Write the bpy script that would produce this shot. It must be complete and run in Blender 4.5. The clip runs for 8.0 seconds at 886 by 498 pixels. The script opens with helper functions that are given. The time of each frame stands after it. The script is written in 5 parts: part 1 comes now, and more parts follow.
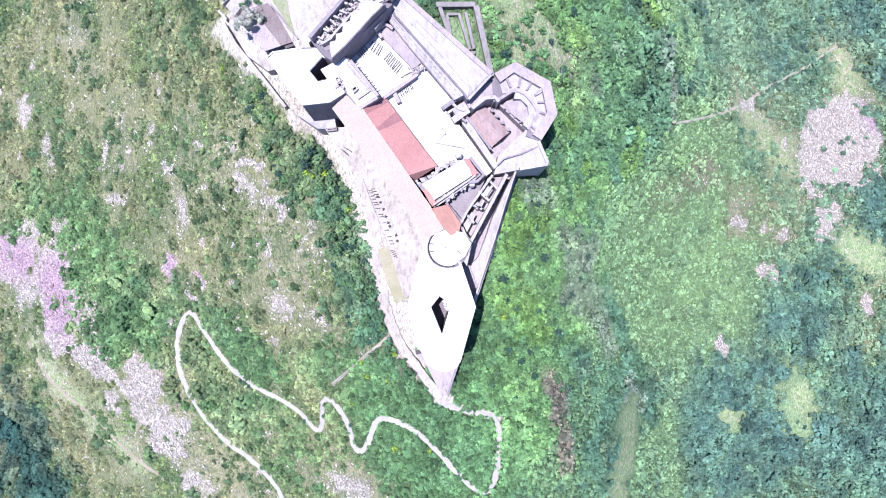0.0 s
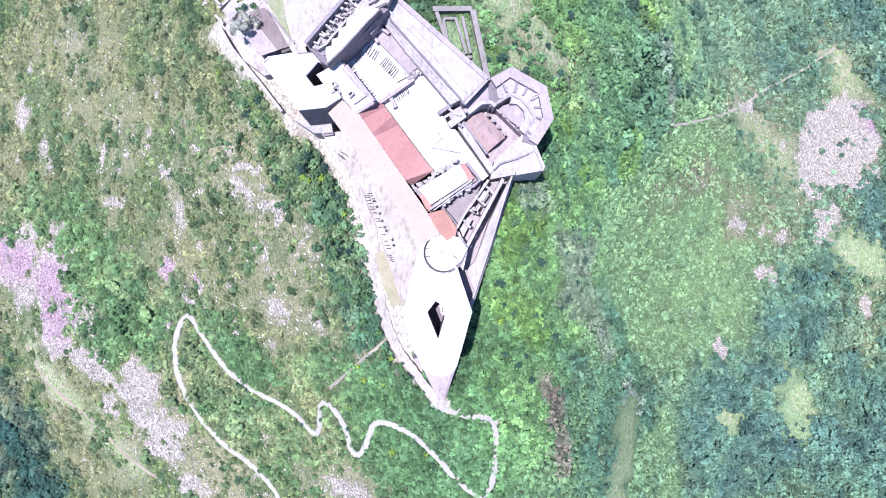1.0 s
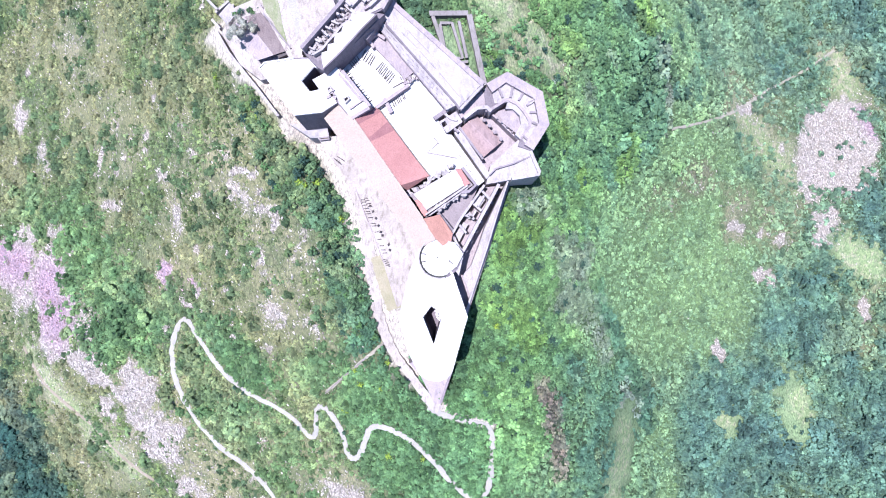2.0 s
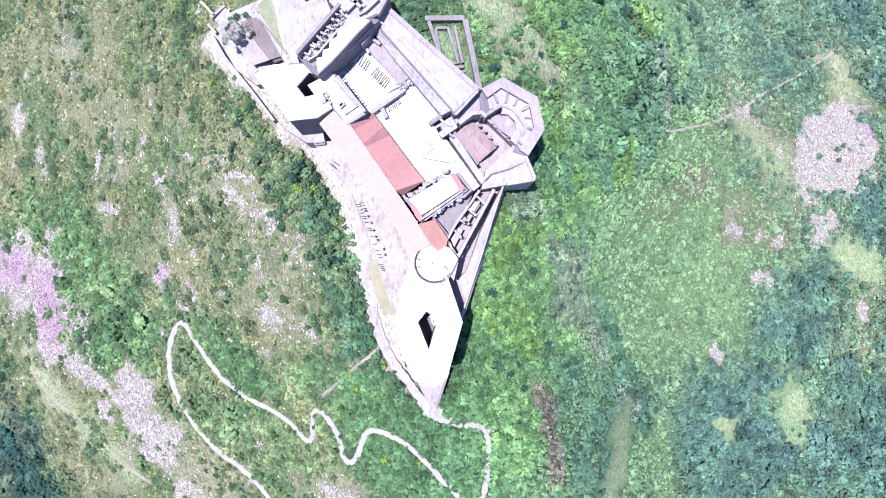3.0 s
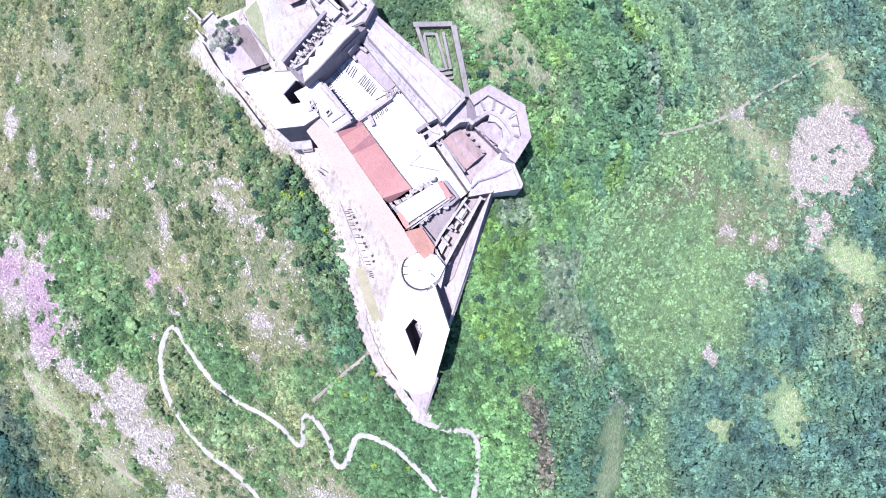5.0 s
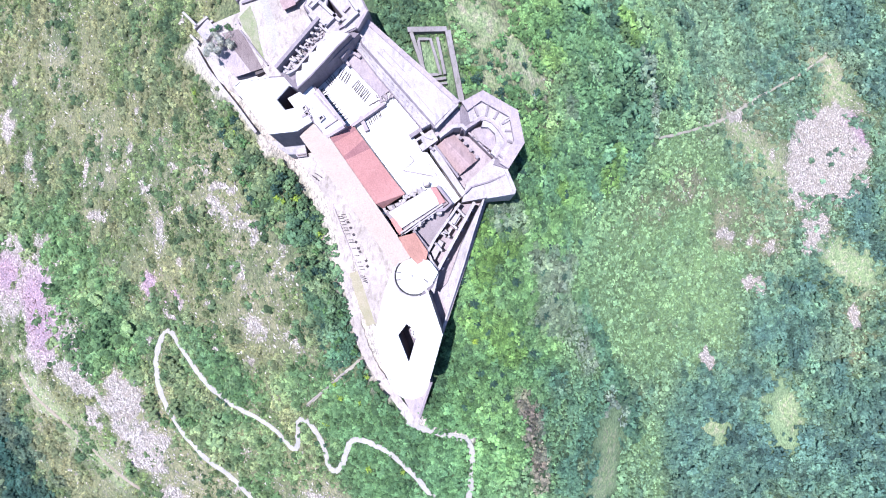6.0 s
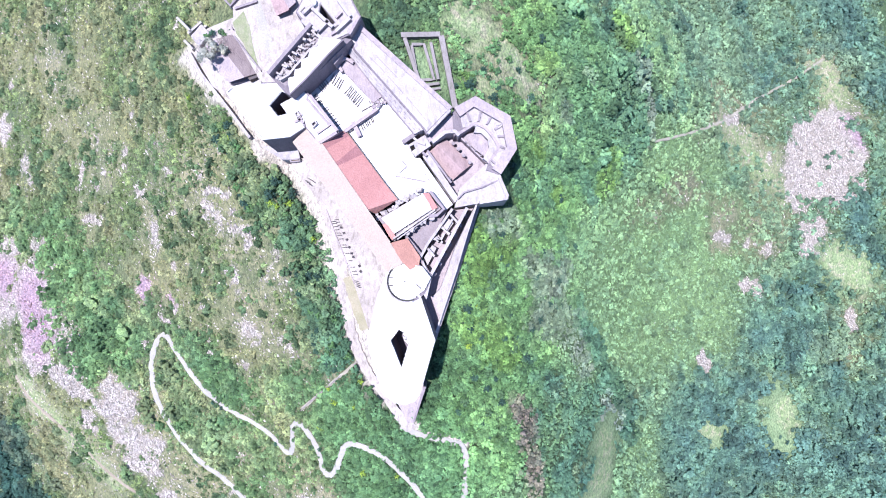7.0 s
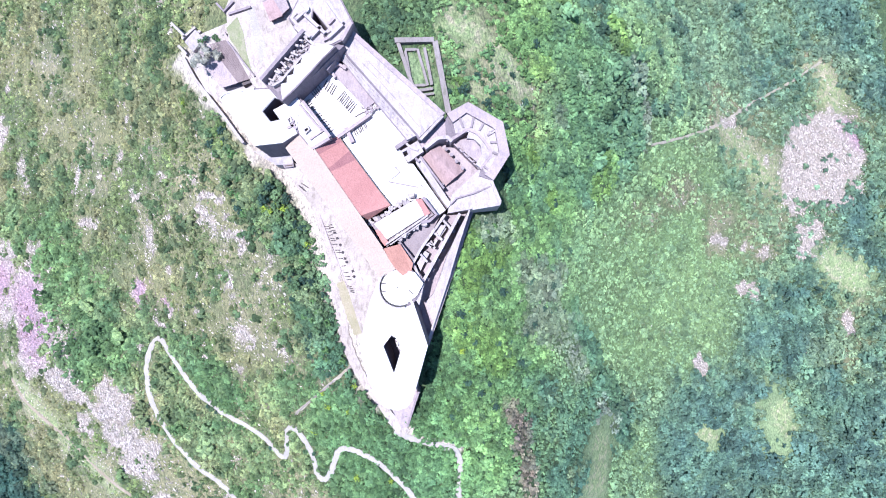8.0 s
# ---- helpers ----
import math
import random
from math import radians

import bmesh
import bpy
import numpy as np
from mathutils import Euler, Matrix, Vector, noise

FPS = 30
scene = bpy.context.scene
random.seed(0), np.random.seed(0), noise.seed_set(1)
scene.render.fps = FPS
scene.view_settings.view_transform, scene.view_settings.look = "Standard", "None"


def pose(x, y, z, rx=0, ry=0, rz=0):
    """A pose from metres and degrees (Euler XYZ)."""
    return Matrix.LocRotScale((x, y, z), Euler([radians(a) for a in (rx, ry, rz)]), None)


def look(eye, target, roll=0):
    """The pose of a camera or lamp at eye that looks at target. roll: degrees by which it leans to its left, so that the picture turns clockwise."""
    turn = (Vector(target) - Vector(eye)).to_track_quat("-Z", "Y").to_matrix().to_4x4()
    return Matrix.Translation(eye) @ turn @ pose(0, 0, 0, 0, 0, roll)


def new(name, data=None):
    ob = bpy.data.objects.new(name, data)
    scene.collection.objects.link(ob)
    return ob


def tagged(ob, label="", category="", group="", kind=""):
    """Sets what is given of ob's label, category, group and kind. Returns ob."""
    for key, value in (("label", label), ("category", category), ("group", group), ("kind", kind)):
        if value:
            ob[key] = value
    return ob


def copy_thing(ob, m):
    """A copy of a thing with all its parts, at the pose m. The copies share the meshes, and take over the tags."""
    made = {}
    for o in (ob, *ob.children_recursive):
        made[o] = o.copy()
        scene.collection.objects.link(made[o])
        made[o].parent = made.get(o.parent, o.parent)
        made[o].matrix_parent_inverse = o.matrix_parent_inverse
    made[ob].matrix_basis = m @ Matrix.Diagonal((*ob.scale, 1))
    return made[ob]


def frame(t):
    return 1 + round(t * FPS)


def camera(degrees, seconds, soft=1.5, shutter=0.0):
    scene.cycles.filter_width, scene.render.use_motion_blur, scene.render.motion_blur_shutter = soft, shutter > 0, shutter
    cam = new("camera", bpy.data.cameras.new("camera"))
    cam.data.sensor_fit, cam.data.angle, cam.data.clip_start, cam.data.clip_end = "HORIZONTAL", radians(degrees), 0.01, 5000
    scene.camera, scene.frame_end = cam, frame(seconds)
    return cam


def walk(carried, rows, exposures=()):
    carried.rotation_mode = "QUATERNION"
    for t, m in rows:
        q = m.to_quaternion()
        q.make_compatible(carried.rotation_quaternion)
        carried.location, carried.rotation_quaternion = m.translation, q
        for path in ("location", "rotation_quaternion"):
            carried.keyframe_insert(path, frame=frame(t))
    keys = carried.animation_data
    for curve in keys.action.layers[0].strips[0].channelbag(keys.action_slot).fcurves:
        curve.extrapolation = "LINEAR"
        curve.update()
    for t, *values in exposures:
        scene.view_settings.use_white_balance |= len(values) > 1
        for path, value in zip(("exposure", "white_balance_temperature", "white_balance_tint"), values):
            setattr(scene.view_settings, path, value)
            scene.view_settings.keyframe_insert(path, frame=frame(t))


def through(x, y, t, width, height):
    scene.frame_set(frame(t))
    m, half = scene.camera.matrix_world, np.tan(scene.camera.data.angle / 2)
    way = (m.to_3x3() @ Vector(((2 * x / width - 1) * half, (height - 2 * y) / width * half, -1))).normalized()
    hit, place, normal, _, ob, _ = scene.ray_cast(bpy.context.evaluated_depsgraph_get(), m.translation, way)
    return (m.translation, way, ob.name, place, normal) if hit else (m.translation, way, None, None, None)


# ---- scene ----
cam = camera(82.7, 8.0, soft=1.05)
METRES, EYE, TILT, LEAN, TURN = 26.0, 250.0, -90.0, 0.0, 0.0
ROWS = [
    (0.0, 0.0, 0.0, 0.0, 0.0, 0.0, -0.0),
    (0.5, 0.0299, 0.0005, 0.0367, 0.02, -0.0, -0.0),
    (1.0, 0.0622, 0.0008, 0.0753, 0.03, -0.01, -0.0),
    (1.5, 0.0966, 0.0001, 0.1139, 0.05, -0.01, -0.03),
    (3.0, 0.2171, -0.0048, 0.2302, 0.14, 0.01, -0.09),
    (3.5, 0.2633, -0.0065, 0.2692, 0.17, -0.0, -0.11),
    (4.0, 0.3121, -0.0086, 0.309, 0.2, -0.04, -0.1),
    (4.5, 0.3651, -0.0115, 0.3441, 0.15, -0.27, -0.07),
    (6.0, 0.5301, -0.0189, 0.4668, 0.22, -0.28, -0.14),
    (6.5, 0.589, -0.0219, 0.5069, 0.24, -0.26, -0.15),
    (7.0, 0.6487, -0.0253, 0.5481, 0.26, -0.25, -0.17),
    (7.5, 0.7074, -0.0281, 0.5898, 0.29, -0.24, -0.22),
    (8.0, 0.7678, -0.0307, 0.6326, 0.31, -0.22, -0.22),
]
walk(cam, [(t, pose(0, 0, EYE, TILT, LEAN, TURN) @ pose(METRES * x, METRES * y, METRES * z, 90 + pitch, roll, yaw)) for t, x, y, z, yaw, pitch, roll in ROWS],
     exposures=[(0.0, 1.63, 5600.0, 16.0), (8.0, 1.63, 5600.0, 16.0)])

# ---- light: a high sun from the west, clear sky ----
SUN_TO = Vector((-0.2, 0.035, 0.98)).normalized()
world = bpy.data.worlds.new("sky")
scene.world = world
world.use_nodes = True
wn = world.node_tree.nodes
sky = wn.new("ShaderNodeTexSky")
sky.sky_type = "NISHITA"
sky.sun_disc = False
sky.altitude, sky.dust_density, sky.ozone_density = 900, 0.4, 3.0
sky.sun_elevation = math.asin(SUN_TO.z)
sky.sun_rotation = math.atan2(SUN_TO.x, SUN_TO.y)
world.node_tree.links.new(sky.outputs[0], wn["Background"].inputs[0])
wn["Background"].inputs[1].default_value = 0.1
sun = new("sun", bpy.data.lights.new("sun", "SUN"))
sun.data.energy, sun.data.angle, sun.data.color = 4.0, radians(0.5), (1.0, 0.95, 0.87)
sun.matrix_world = look((0, 0, 400), Vector((0, 0, 400)) - SUN_TO)


# ---- materials ----
class Shader:
    """A principled material with a short way of adding nodes."""

    def __init__(self, name, rough=0.9):
        self.m = bpy.data.materials.new(name)
        self.m.use_nodes = True
        self.t = self.m.node_tree
        self.b = self.t.nodes["Principled BSDF"]
        self.b.inputs["Roughness"].default_value = rough
        self.b.inputs["Specular IOR Level"].default_value = 0.2
        self.co = self.node("ShaderNodeTexCoord").outputs["Object"]

    def node(self, kind):
        return self.t.nodes.new(kind)

    def link(self, a, b):
        self.t.links.new(a, b)

    def noise(self, scale, detail=4.0, rough=0.6, stretch=None, co=None, turn=0.0):
        n = self.node("ShaderNodeTexNoise")
        n.inputs["Scale"].default_value, n.inputs["Detail"].default_value, n.inputs["Roughness"].default_value = scale, detail, rough
        src = co or self.co
        if stretch:
            mp = self.node("ShaderNodeMapping")
            mp.inputs["Scale"].default_value = stretch
            mp.inputs["Rotation"].default_value = (0, 0, turn)
            self.link(src, mp.inputs[0])
            src = mp.outputs[0]
        self.link(src, n.inputs["Vector"])
        return n.outputs["Fac"]

    def voronoi(self, scale, what="Distance"):
        n = self.node("ShaderNodeTexVoronoi")
        n.inputs["Scale"].default_value = scale
        self.link(self.co, n.inputs["Vector"])
        return n.outputs[what]

    def ramp(self, fac, *stops):
        r = self.node("ShaderNodeValToRGB")
        e = r.color_ramp.elements
        while len(e) < len(stops):
            e.new(0.5)
        for el, (p, c) in zip(e, stops):
            el.position, el.color = p, (*c, 1) if len(c) == 3 else c
        self.link(fac, r.inputs[0])
        return r.outputs[0]

    def mix(self, fac, a, b, how="MIX"):
        n = self.node("ShaderNodeMix")
        n.data_type, n.blend_type = "RGBA", how
        for sock, v in ((n.inputs[0], fac), (n.inputs[6], a), (n.inputs[7], b)):
            if isinstance(v, (int, float)):
                sock.default_value = v
            elif isinstance(v, tuple):
                sock.default_value = (*v, 1)
            else:
                self.link(v, sock)
        return n.outputs[2]

    def math(self, how, a, b=0.0):
        n = self.node("ShaderNodeMath")
        n.operation = how
        for sock, v in ((n.inputs[0], a), (n.inputs[1], b)):
            if isinstance(v, (int, float)):
                sock.default_value = v
            else:
                self.link(v, sock)
        return n.outputs[0]

    def attr(self, name, out="Fac"):
        n = self.node("ShaderNodeAttribute")
        n.attribute_name = name
        return n.outputs[out]

    def done(self, colour, height=None, strength=0.3, distance=0.1):
        self.link(colour, self.b.inputs["Base Color"])
        if height is not None:
            bp = self.node("ShaderNodeBump")
            bp.inputs["Strength"].default_value, bp.inputs["Distance"].default_value = strength, distance
            self.link(height, bp.inputs["Height"])
            self.link(bp.outputs[0], self.b.inputs["Normal"])
        return self.m


def masonry(name, light, dark, stain, vary=0.0, stains=0.5):
    s = Shader(name)
    big = s.noise(0.09, 6, 0.7)
    fine = s.noise(2.2, 7, 0.75)
    streak = s.noise(0.55, 7, 0.72, stretch=(1.0, 0.45, 0.15), turn=0.9)
    c = s.mix(s.ramp(big, (0.35, (0, 0, 0)), (0.65, (1, 1, 1))), light, dark)
    c = s.mix(s.ramp(streak, (0.5, (0, 0, 0)), (0.72, (stains, stains, stains))), c, stain)
    c = s.mix(0.55, c, s.ramp(fine, (0.3, (0.22, 0.2, 0.22)), (0.68, (1, 1, 1))), "MULTIPLY")
    if vary:
        each = s.node("ShaderNodeObjectInfo").outputs["Random"]
        c = s.mix(vary, c, s.ramp(each, (0.0, (0.6, 0.6, 0.6)), (1.0, (1.25, 1.25, 1.25))), "MULTIPLY")
    return s.done(c, s.math("ADD", fine, s.voronoi(1.4)), 0.5, 0.15)


M_STONE = masonry("grey_limestone_masonry", (0.25, 0.21, 0.225), (0.195, 0.163, 0.177), (0.1, 0.086, 0.1), stains=0.75)
# Darker copy of the masonry: shade on upright faces put into its colour.
M_WALL = masonry("rubble_wall_with_painted_shade", (0.19, 0.16, 0.178), (0.145, 0.12, 0.137), (0.085, 0.073, 0.088), stains=0.8)
M_DECK = masonry("pale_lime_deck", (0.37, 0.332, 0.334), (0.295, 0.26, 0.266), (0.155, 0.132, 0.142), stains=0.7)
M_DECK_WORN = masonry("worn_pink_grey_deck", (0.32, 0.268, 0.278), (0.262, 0.215, 0.227), (0.15, 0.12, 0.132), stains=0.7)
M_WHITE = masonry("whitewashed_roof", (0.53, 0.505, 0.5), (0.45, 0.425, 0.42), (0.25, 0.222, 0.23), stains=0.6)
M_EARTH = masonry("trodden_pale_earth", (0.39, 0.345, 0.325), (0.285, 0.245, 0.228), (0.15, 0.125, 0.107), stains=1.0)
M_GRASS = masonry("thin_green_grass", (0.17, 0.195, 0.1), (0.22, 0.215, 0.145), (0.3, 0.27, 0.22), stains=0.8)
M_TILE = masonry("faded_red_clay_tile", (0.4, 0.2, 0.182), (0.355, 0.17, 0.156), (0.27, 0.122, 0.115), vary=0.12)
M_TILE_DARKER = masonry("darkened_red_clay_tile", (0.29, 0.14, 0.14), (0.25, 0.115, 0.117), (0.19, 0.085, 0.088))
# Paler than the red slope: sunlight on the west side put into the colour.
M_TILE_PALE = masonry("pale_tile_with_painted_sun", (0.35, 0.284, 0.24), (0.325, 0.258, 0.218), (0.29, 0.218, 0.19), stains=0.35)
M_RUIN = masonry("lichen_covered_stone", (0.24, 0.212, 0.212), (0.185, 0.162, 0.162), (0.1, 0.105, 0.07), stains=0.8)
M_DARK_STRIP = masonry("dark_strip_stone", (0.07, 0.068, 0.07), (0.05, 0.05, 0.05), (0.04, 0.045, 0.04))
M_TILE_PINK = masonry("weathered_pink_tile", (0.34, 0.245, 0.243), (0.285, 0.2, 0.2), (0.17, 0.12, 0.123), stains=0.85)
M_RUST = masonry("rust_brown_sheet", (0.2, 0.16, 0.16), (0.16, 0.125, 0.128), (0.1, 0.074, 0.076), stains=0.9)
# Cannon iron; also paints openings near-black in place of the shade inside.
M_IRON_AND_GAPS = masonry("old_iron_and_painted_openings", (0.1, 0.085, 0.09), (0.07, 0.06, 0.065), (0.12, 0.08, 0.06))
M_WOOD = masonry("weathered_timber", (0.163, 0.126, 0.104), (0.118, 0.089, 0.074), (0.074, 0.059, 0.052))
M_GRAVEL = masonry("white_gravel_track", (0.340, 0.318, 0.296), (0.281, 0.259, 0.237), (0.222, 0.200, 0.170))
M_DIRT = masonry("bare_brown_dirt", (0.28, 0.232, 0.185), (0.21, 0.172, 0.13), (0.15, 0.13, 0.09))
M_TRACK = masonry("pale_rubble_track", (0.34, 0.3, 0.25), (0.24, 0.22, 0.17), (0.12, 0.13, 0.07))
M_TURF = masonry("dry_turf", (0.3, 0.262, 0.19), (0.235, 0.215, 0.14), (0.3, 0.27, 0.22))
M_TILE_ORANGE = masonry("orange_clay_tile", (0.37, 0.195, 0.155), (0.32, 0.165, 0.13), (0.25, 0.12, 0.1))
M_BARK = masonry("grey_bark", (0.148, 0.118, 0.096), (0.104, 0.081, 0.067), (0.067, 0.052, 0.044))


# -- relief
REACH_X = [-320, -240, -170, -100, -50, 0, 40, 80, 130, 190, 260, 360]
SECTIONS = {
    -180: [-116, -96, -71, -49, -34, -27, -34, -56, -99, -152, -186, -190],
    -110: [-108, -79, -54, -38, -14, 1, 0, -31, -96, -155, -187, -198],
    -60: [-105, -62, -43, -23, 2, 15, 5, -34, -104, -157, -187, -204],
    0: [-103, -70, -43, 2, 25, 32, 22, -28, -102, -154, -187, -207],
    70: [-103, -73, -34, 19, 34, 31, 24, -19, -88, -139, -182, -210],
    130: [-100, -67, -24, 17, 26, 20, 6, -10, -53, -127, -188, -219],
    220: [-97, -66, -35, -12, -7, -14, -28, -49, -89, -152, -214, -247],
}


def spline(knots, values, at):
    """Smooth curve through values (one per knot, each a number or an array like at)."""
    knots = np.array(knots, float)
    v = [np.broadcast_to(np.asarray(a, float), at.shape) for a in values]
    at = np.clip(at, knots[0], knots[-1])
    i = np.clip(np.searchsorted(knots, at) - 1, 0, len(knots) - 2)
    stack = np.stack(v)
    slope = np.gradient(stack, knots, axis=0)
    slope[0] *= 0.3
    slope[-1] *= 0.3
    pick = lambda s, j: np.take_along_axis(s, j[None], 0)[0]
    h = knots[i + 1] - knots[i]
    u = (at - knots[i]) / h
    a, b, da, db = pick(stack, i), pick(stack, i + 1), pick(slope, i) * h, pick(slope, i + 1) * h
    return a * (1 + 2 * u) * (1 - u) ** 2 + b * u * u * (3 - 2 * u) + da * u * (1 - u) ** 2 + db * u * u * (u - 1)


def rough_noise(x, y, size, seed):
    """Value noise between -1 and 1."""
    x, y = x / size + seed * 17.3, y / size - seed * 9.1
    ix, iy = np.floor(x), np.floor(y)
    fx, fy = x - ix, y - iy
    fx, fy = fx * fx * (3 - 2 * fx), fy * fy * (3 - 2 * fy)
    cell = lambda a, b: np.modf(np.abs(np.sin(a * 127.1 + b * 311.7 + seed * 74.7) * 43758.5453))[0] * 2 - 1
    return (cell(ix, iy) * (1 - fx) + cell(ix + 1, iy) * fx) * (1 - fy) + (cell(ix, iy + 1) * (1 - fx) + cell(ix + 1, iy + 1) * fx) * fy


def height(x, y):
    """The mountain's height at arrays x, y."""
    sect = [spline(REACH_X, row, x) for row in SECTIONS.values()]
    z = spline(list(SECTIONS), sect, y)
    return z


# -- end relief
def ground_z(x, y):
    z = height(x, y)
    away = np.clip((np.hypot((x + 15) / 60, (y - 30) / 95) - 0.9) * 2, 0.12, 1)
    core = np.clip(1.35 - np.hypot(x - np.clip((45 - y) * 0.34 - 30, -52, 6), np.clip(np.abs(y - 25) - 62, 0, None)) / 24, 0, 1)
    z = z - 9 * np.clip(core * 2.2, 0, 1)
    return z + away * (2.2 * rough_noise(x, y, 34, 1) + 1.1 * rough_noise(x, y, 13, 2) + 0.5 * rough_noise(x, y, 5, 3))


def gz(x, y):
    return float(ground_z(np.array([float(x)]), np.array([float(y)]))[0])


def blot(x, y, ax, ay, bx, by, r, soft=0.5, ragged=0.45):
    """How far a place lies inside a ragged blot round the line a to b: 0 to 1."""
    dx, dy = bx - ax, by - ay
    u = np.clip(((x - ax) * dx + (y - ay) * dy) / (dx * dx + dy * dy + 1e-6), 0, 1)
    d = np.hypot(x - ax - u * dx, y - ay - u * dy) / r
    d = d + ragged * (rough_noise(x, y, r * 0.7, 5) * 0.6 + rough_noise(x, y, r * 0.25, 6) * 0.5)
    return np.clip((1 + soft / 2 - d) / soft, 0, 1)


# stony slopes, each as a line and a half width
PINK = [((-300.6, -2.2), (-281.2, -9.5), 13), ((-252.3, -14.1), (-237.4, -44.8), 13), ((-154.9, -9.3), (-139.4, -15.2), 9), ((400.5, 129.5), (406.5, 118.4), 12)]
STONY_WEST = [
    ((-303.5, -2.2), (-277.8, -9.4), 19), ((-245.7, -10.3), (-230.5, -46.1), 20), ((-209.1, -63.2), (-202.1, -95.3), 8), ((-188.5, -75.5), (-168.7, -112.3), 16), ((-164.1, -108.1), (-151.7, -141.3), 14), ((-208.6, -62.5), (-181.2, -66.3), 5),
    ((-59.4, -125.3), (-43.3, -129.1), 9), ((-81.2, -29.2), (-61.2, -36.6), 8), ((-139.3, 24.4), (-146.0, -13.8), 4.5), ((-152.6, -9.2), (-141.7, -15.3), 6), ((-93.4, 30.6), (-87.6, 25.2), 5),
    ((-91.9, -48.8), (-86.7, -49.8), 5), ((-97.4, -103.8), (-94.0, -106.7), 5), ((-261.6, 65.9), (-255.7, 56.0), 7), ((-280.2, 97.7), (-284.0, 88.8), 6), ((-137.8, 108.5), (-138.1, 104.5), 4),
    ((-149.9, 44.7), (-144.7, 42.6), 3.5), ((-200.2, 32.9), (-188.1, 30.6), 5), ((-82.1, -120.2), (-80.6, -123.4), 4), ((-225.0, -56.4), (-218.9, -61.3), 6),
]
STONY_EAST = [
    ((272.3, 125.7), (279.3, 116.2), 4), ((307.3, 99.2), (308.7, 89.9), 3), ((251.3, 25.6), (264.4, 18.5), 4), ((154.2, 44.9), (184.0, 50.0), 3), ((382.8, -44.6), (385.1, -57.2), 4),
    ((354.8, 118.3), (342.9, 62.1), 20), ((378.6, 123.9), (370.0, 72.9), 22), ((390.0, 119.7), (382.8, 86.5), 13), ((263.5, 126.3), (290.7, 144.3), 5), ((155.0, 34.7), (162.3, 40.6), 3),
    ((262.5, 22.5), (269.2, 17.7), 4), ((278.6, 15.4), (282.8, 19.4), 3), ((350.1, 35.5), (348.7, 16.5), 13), ((288.1, -22.0), (296.8, -32.1), 9), ((279.1, -19.4), (282.1, -20.4), 7),
    ((236.7, -79.1), (242.7, -89.1), 5), ((299.9, 18.1), (306.1, 8.1), 8), ((166.0, 45.0), (175.9, 41.6), 6),
]
STONY = STONY_WEST + STONY_EAST
SPARSE = [
    ((30.5, 113.5), (56.0, 92.7), 17),
    ((255.3, 32.0), (305.9, 20.7), 24), ((257.4, 127.7), (303.8, 107.5), 26), ((382.0, 187.2), (385.3, 143.8), 26), ((312.7, 102.9), (314.6, 51.2), 26), ((363.1, -80.6), (386.4, -40.4), 18),
    ((157.7, 38.2), (218.8, 64.8), 12), ((-81.5, -21.9), (-49.9, -43.1), 14), ((-180.0, -83.9), (-123.1, -141.7), 20), ((-261.0, -72.8), (-203.3, -129.4), 18),
    ((-127.4, 67.6), (-145.5, -9.1), 12), ((-95.3, 42.1), (-69.0, -2.4), 18), ((-221.6, 131.1), (-187.2, 63.4), 22), ((-69.5, -120.6), (-36.9, -127.8), 14),
]
GRASS = [
    ((311.9, -122.0), (313.4, -158.5), 15), ((375.2, 5.6), (390.0, -9.7), 16), ((24.5, 119.3), (32.5, 114.5), 5), ((47.7, 105.5), (54.8, 93.6), 4), ((5.0, 101.0), (11.0, 87.0), 6),
    ((125.2, -114.1), (111.2, -158.4), 14), ((245.2, -140.1), (251.2, -145.6), 10), ((-77.1, -126.1), (-75.4, -127.5), 5),
]
CLEARING = [((23.2, 120.9), (33.9, 114.2), 9), ((43.9, 106.4), (55.4, 92.3), 8), ((31.6, 88.2), (38.2, 84.5), 4), ((125.2, -121.7), (117.2, -161.6), 9), ((317.8, -126.9), (319.5, -139.1), 7), ((239.1, -141.7), (251.2, -143.1), 6), ((373.1, 2.7), (389.0, -9.5), 13), ((263.8, 118.6), (312.3, 71.5), 14), ((385.6, 180.8), (388.7, 155.8), 16), ((-265.9, -65.7), (-195.6, -136.3), 8)]
FERN = [((120.8, 23.5), (182.0, 21.8), 19), ((118.9, 0.8), (253.0, 1.3), 23), ((120.6, -30.0), (253.4, -45.0), 26), ((134.3, -56.1), (217.9, -74.3), 18), ((212.0, 36.2), (250.2, 37.5), 19), ((183.2, 89.2), (234.2, 78.9), 18), ((163.3, -136.7), (183.5, -183.1), 16)]
FOREST = [((-313.0, -117.3), (-291.1, -171.1), 25), ((241.7, -117.0), (282.6, -110.3), 20), ((350.3, -116.4), (390.4, -116.3), 25), ((222.6, -161.7), (379.5, -188.3), 40), ((300.5, -51.4), (354.4, -72.3), 26), ((404.4, 242.6), (431.6, 190.0), 28), ((389.7, 55.1), (403.9, 8.9), 14)]
LUSH = [((33.7, 27.5), (24.7, -30.6), 16), ((39.4, -42.9), (31.6, -76.1), 24), ((63.2, 106.5), (68.2, 32.1), 34), ((52.0, 29.4), (62.5, -22.8), 24),
        ((-81.2, 70.4), (-71.0, 42.8), 9), ((-60.2, 39.7), (-41.1, -2.3), 10), ((-38.8, -9.8), (-35.1, -36.4), 8), ((29.0, 77.8), (59.3, 38.7), 14)]
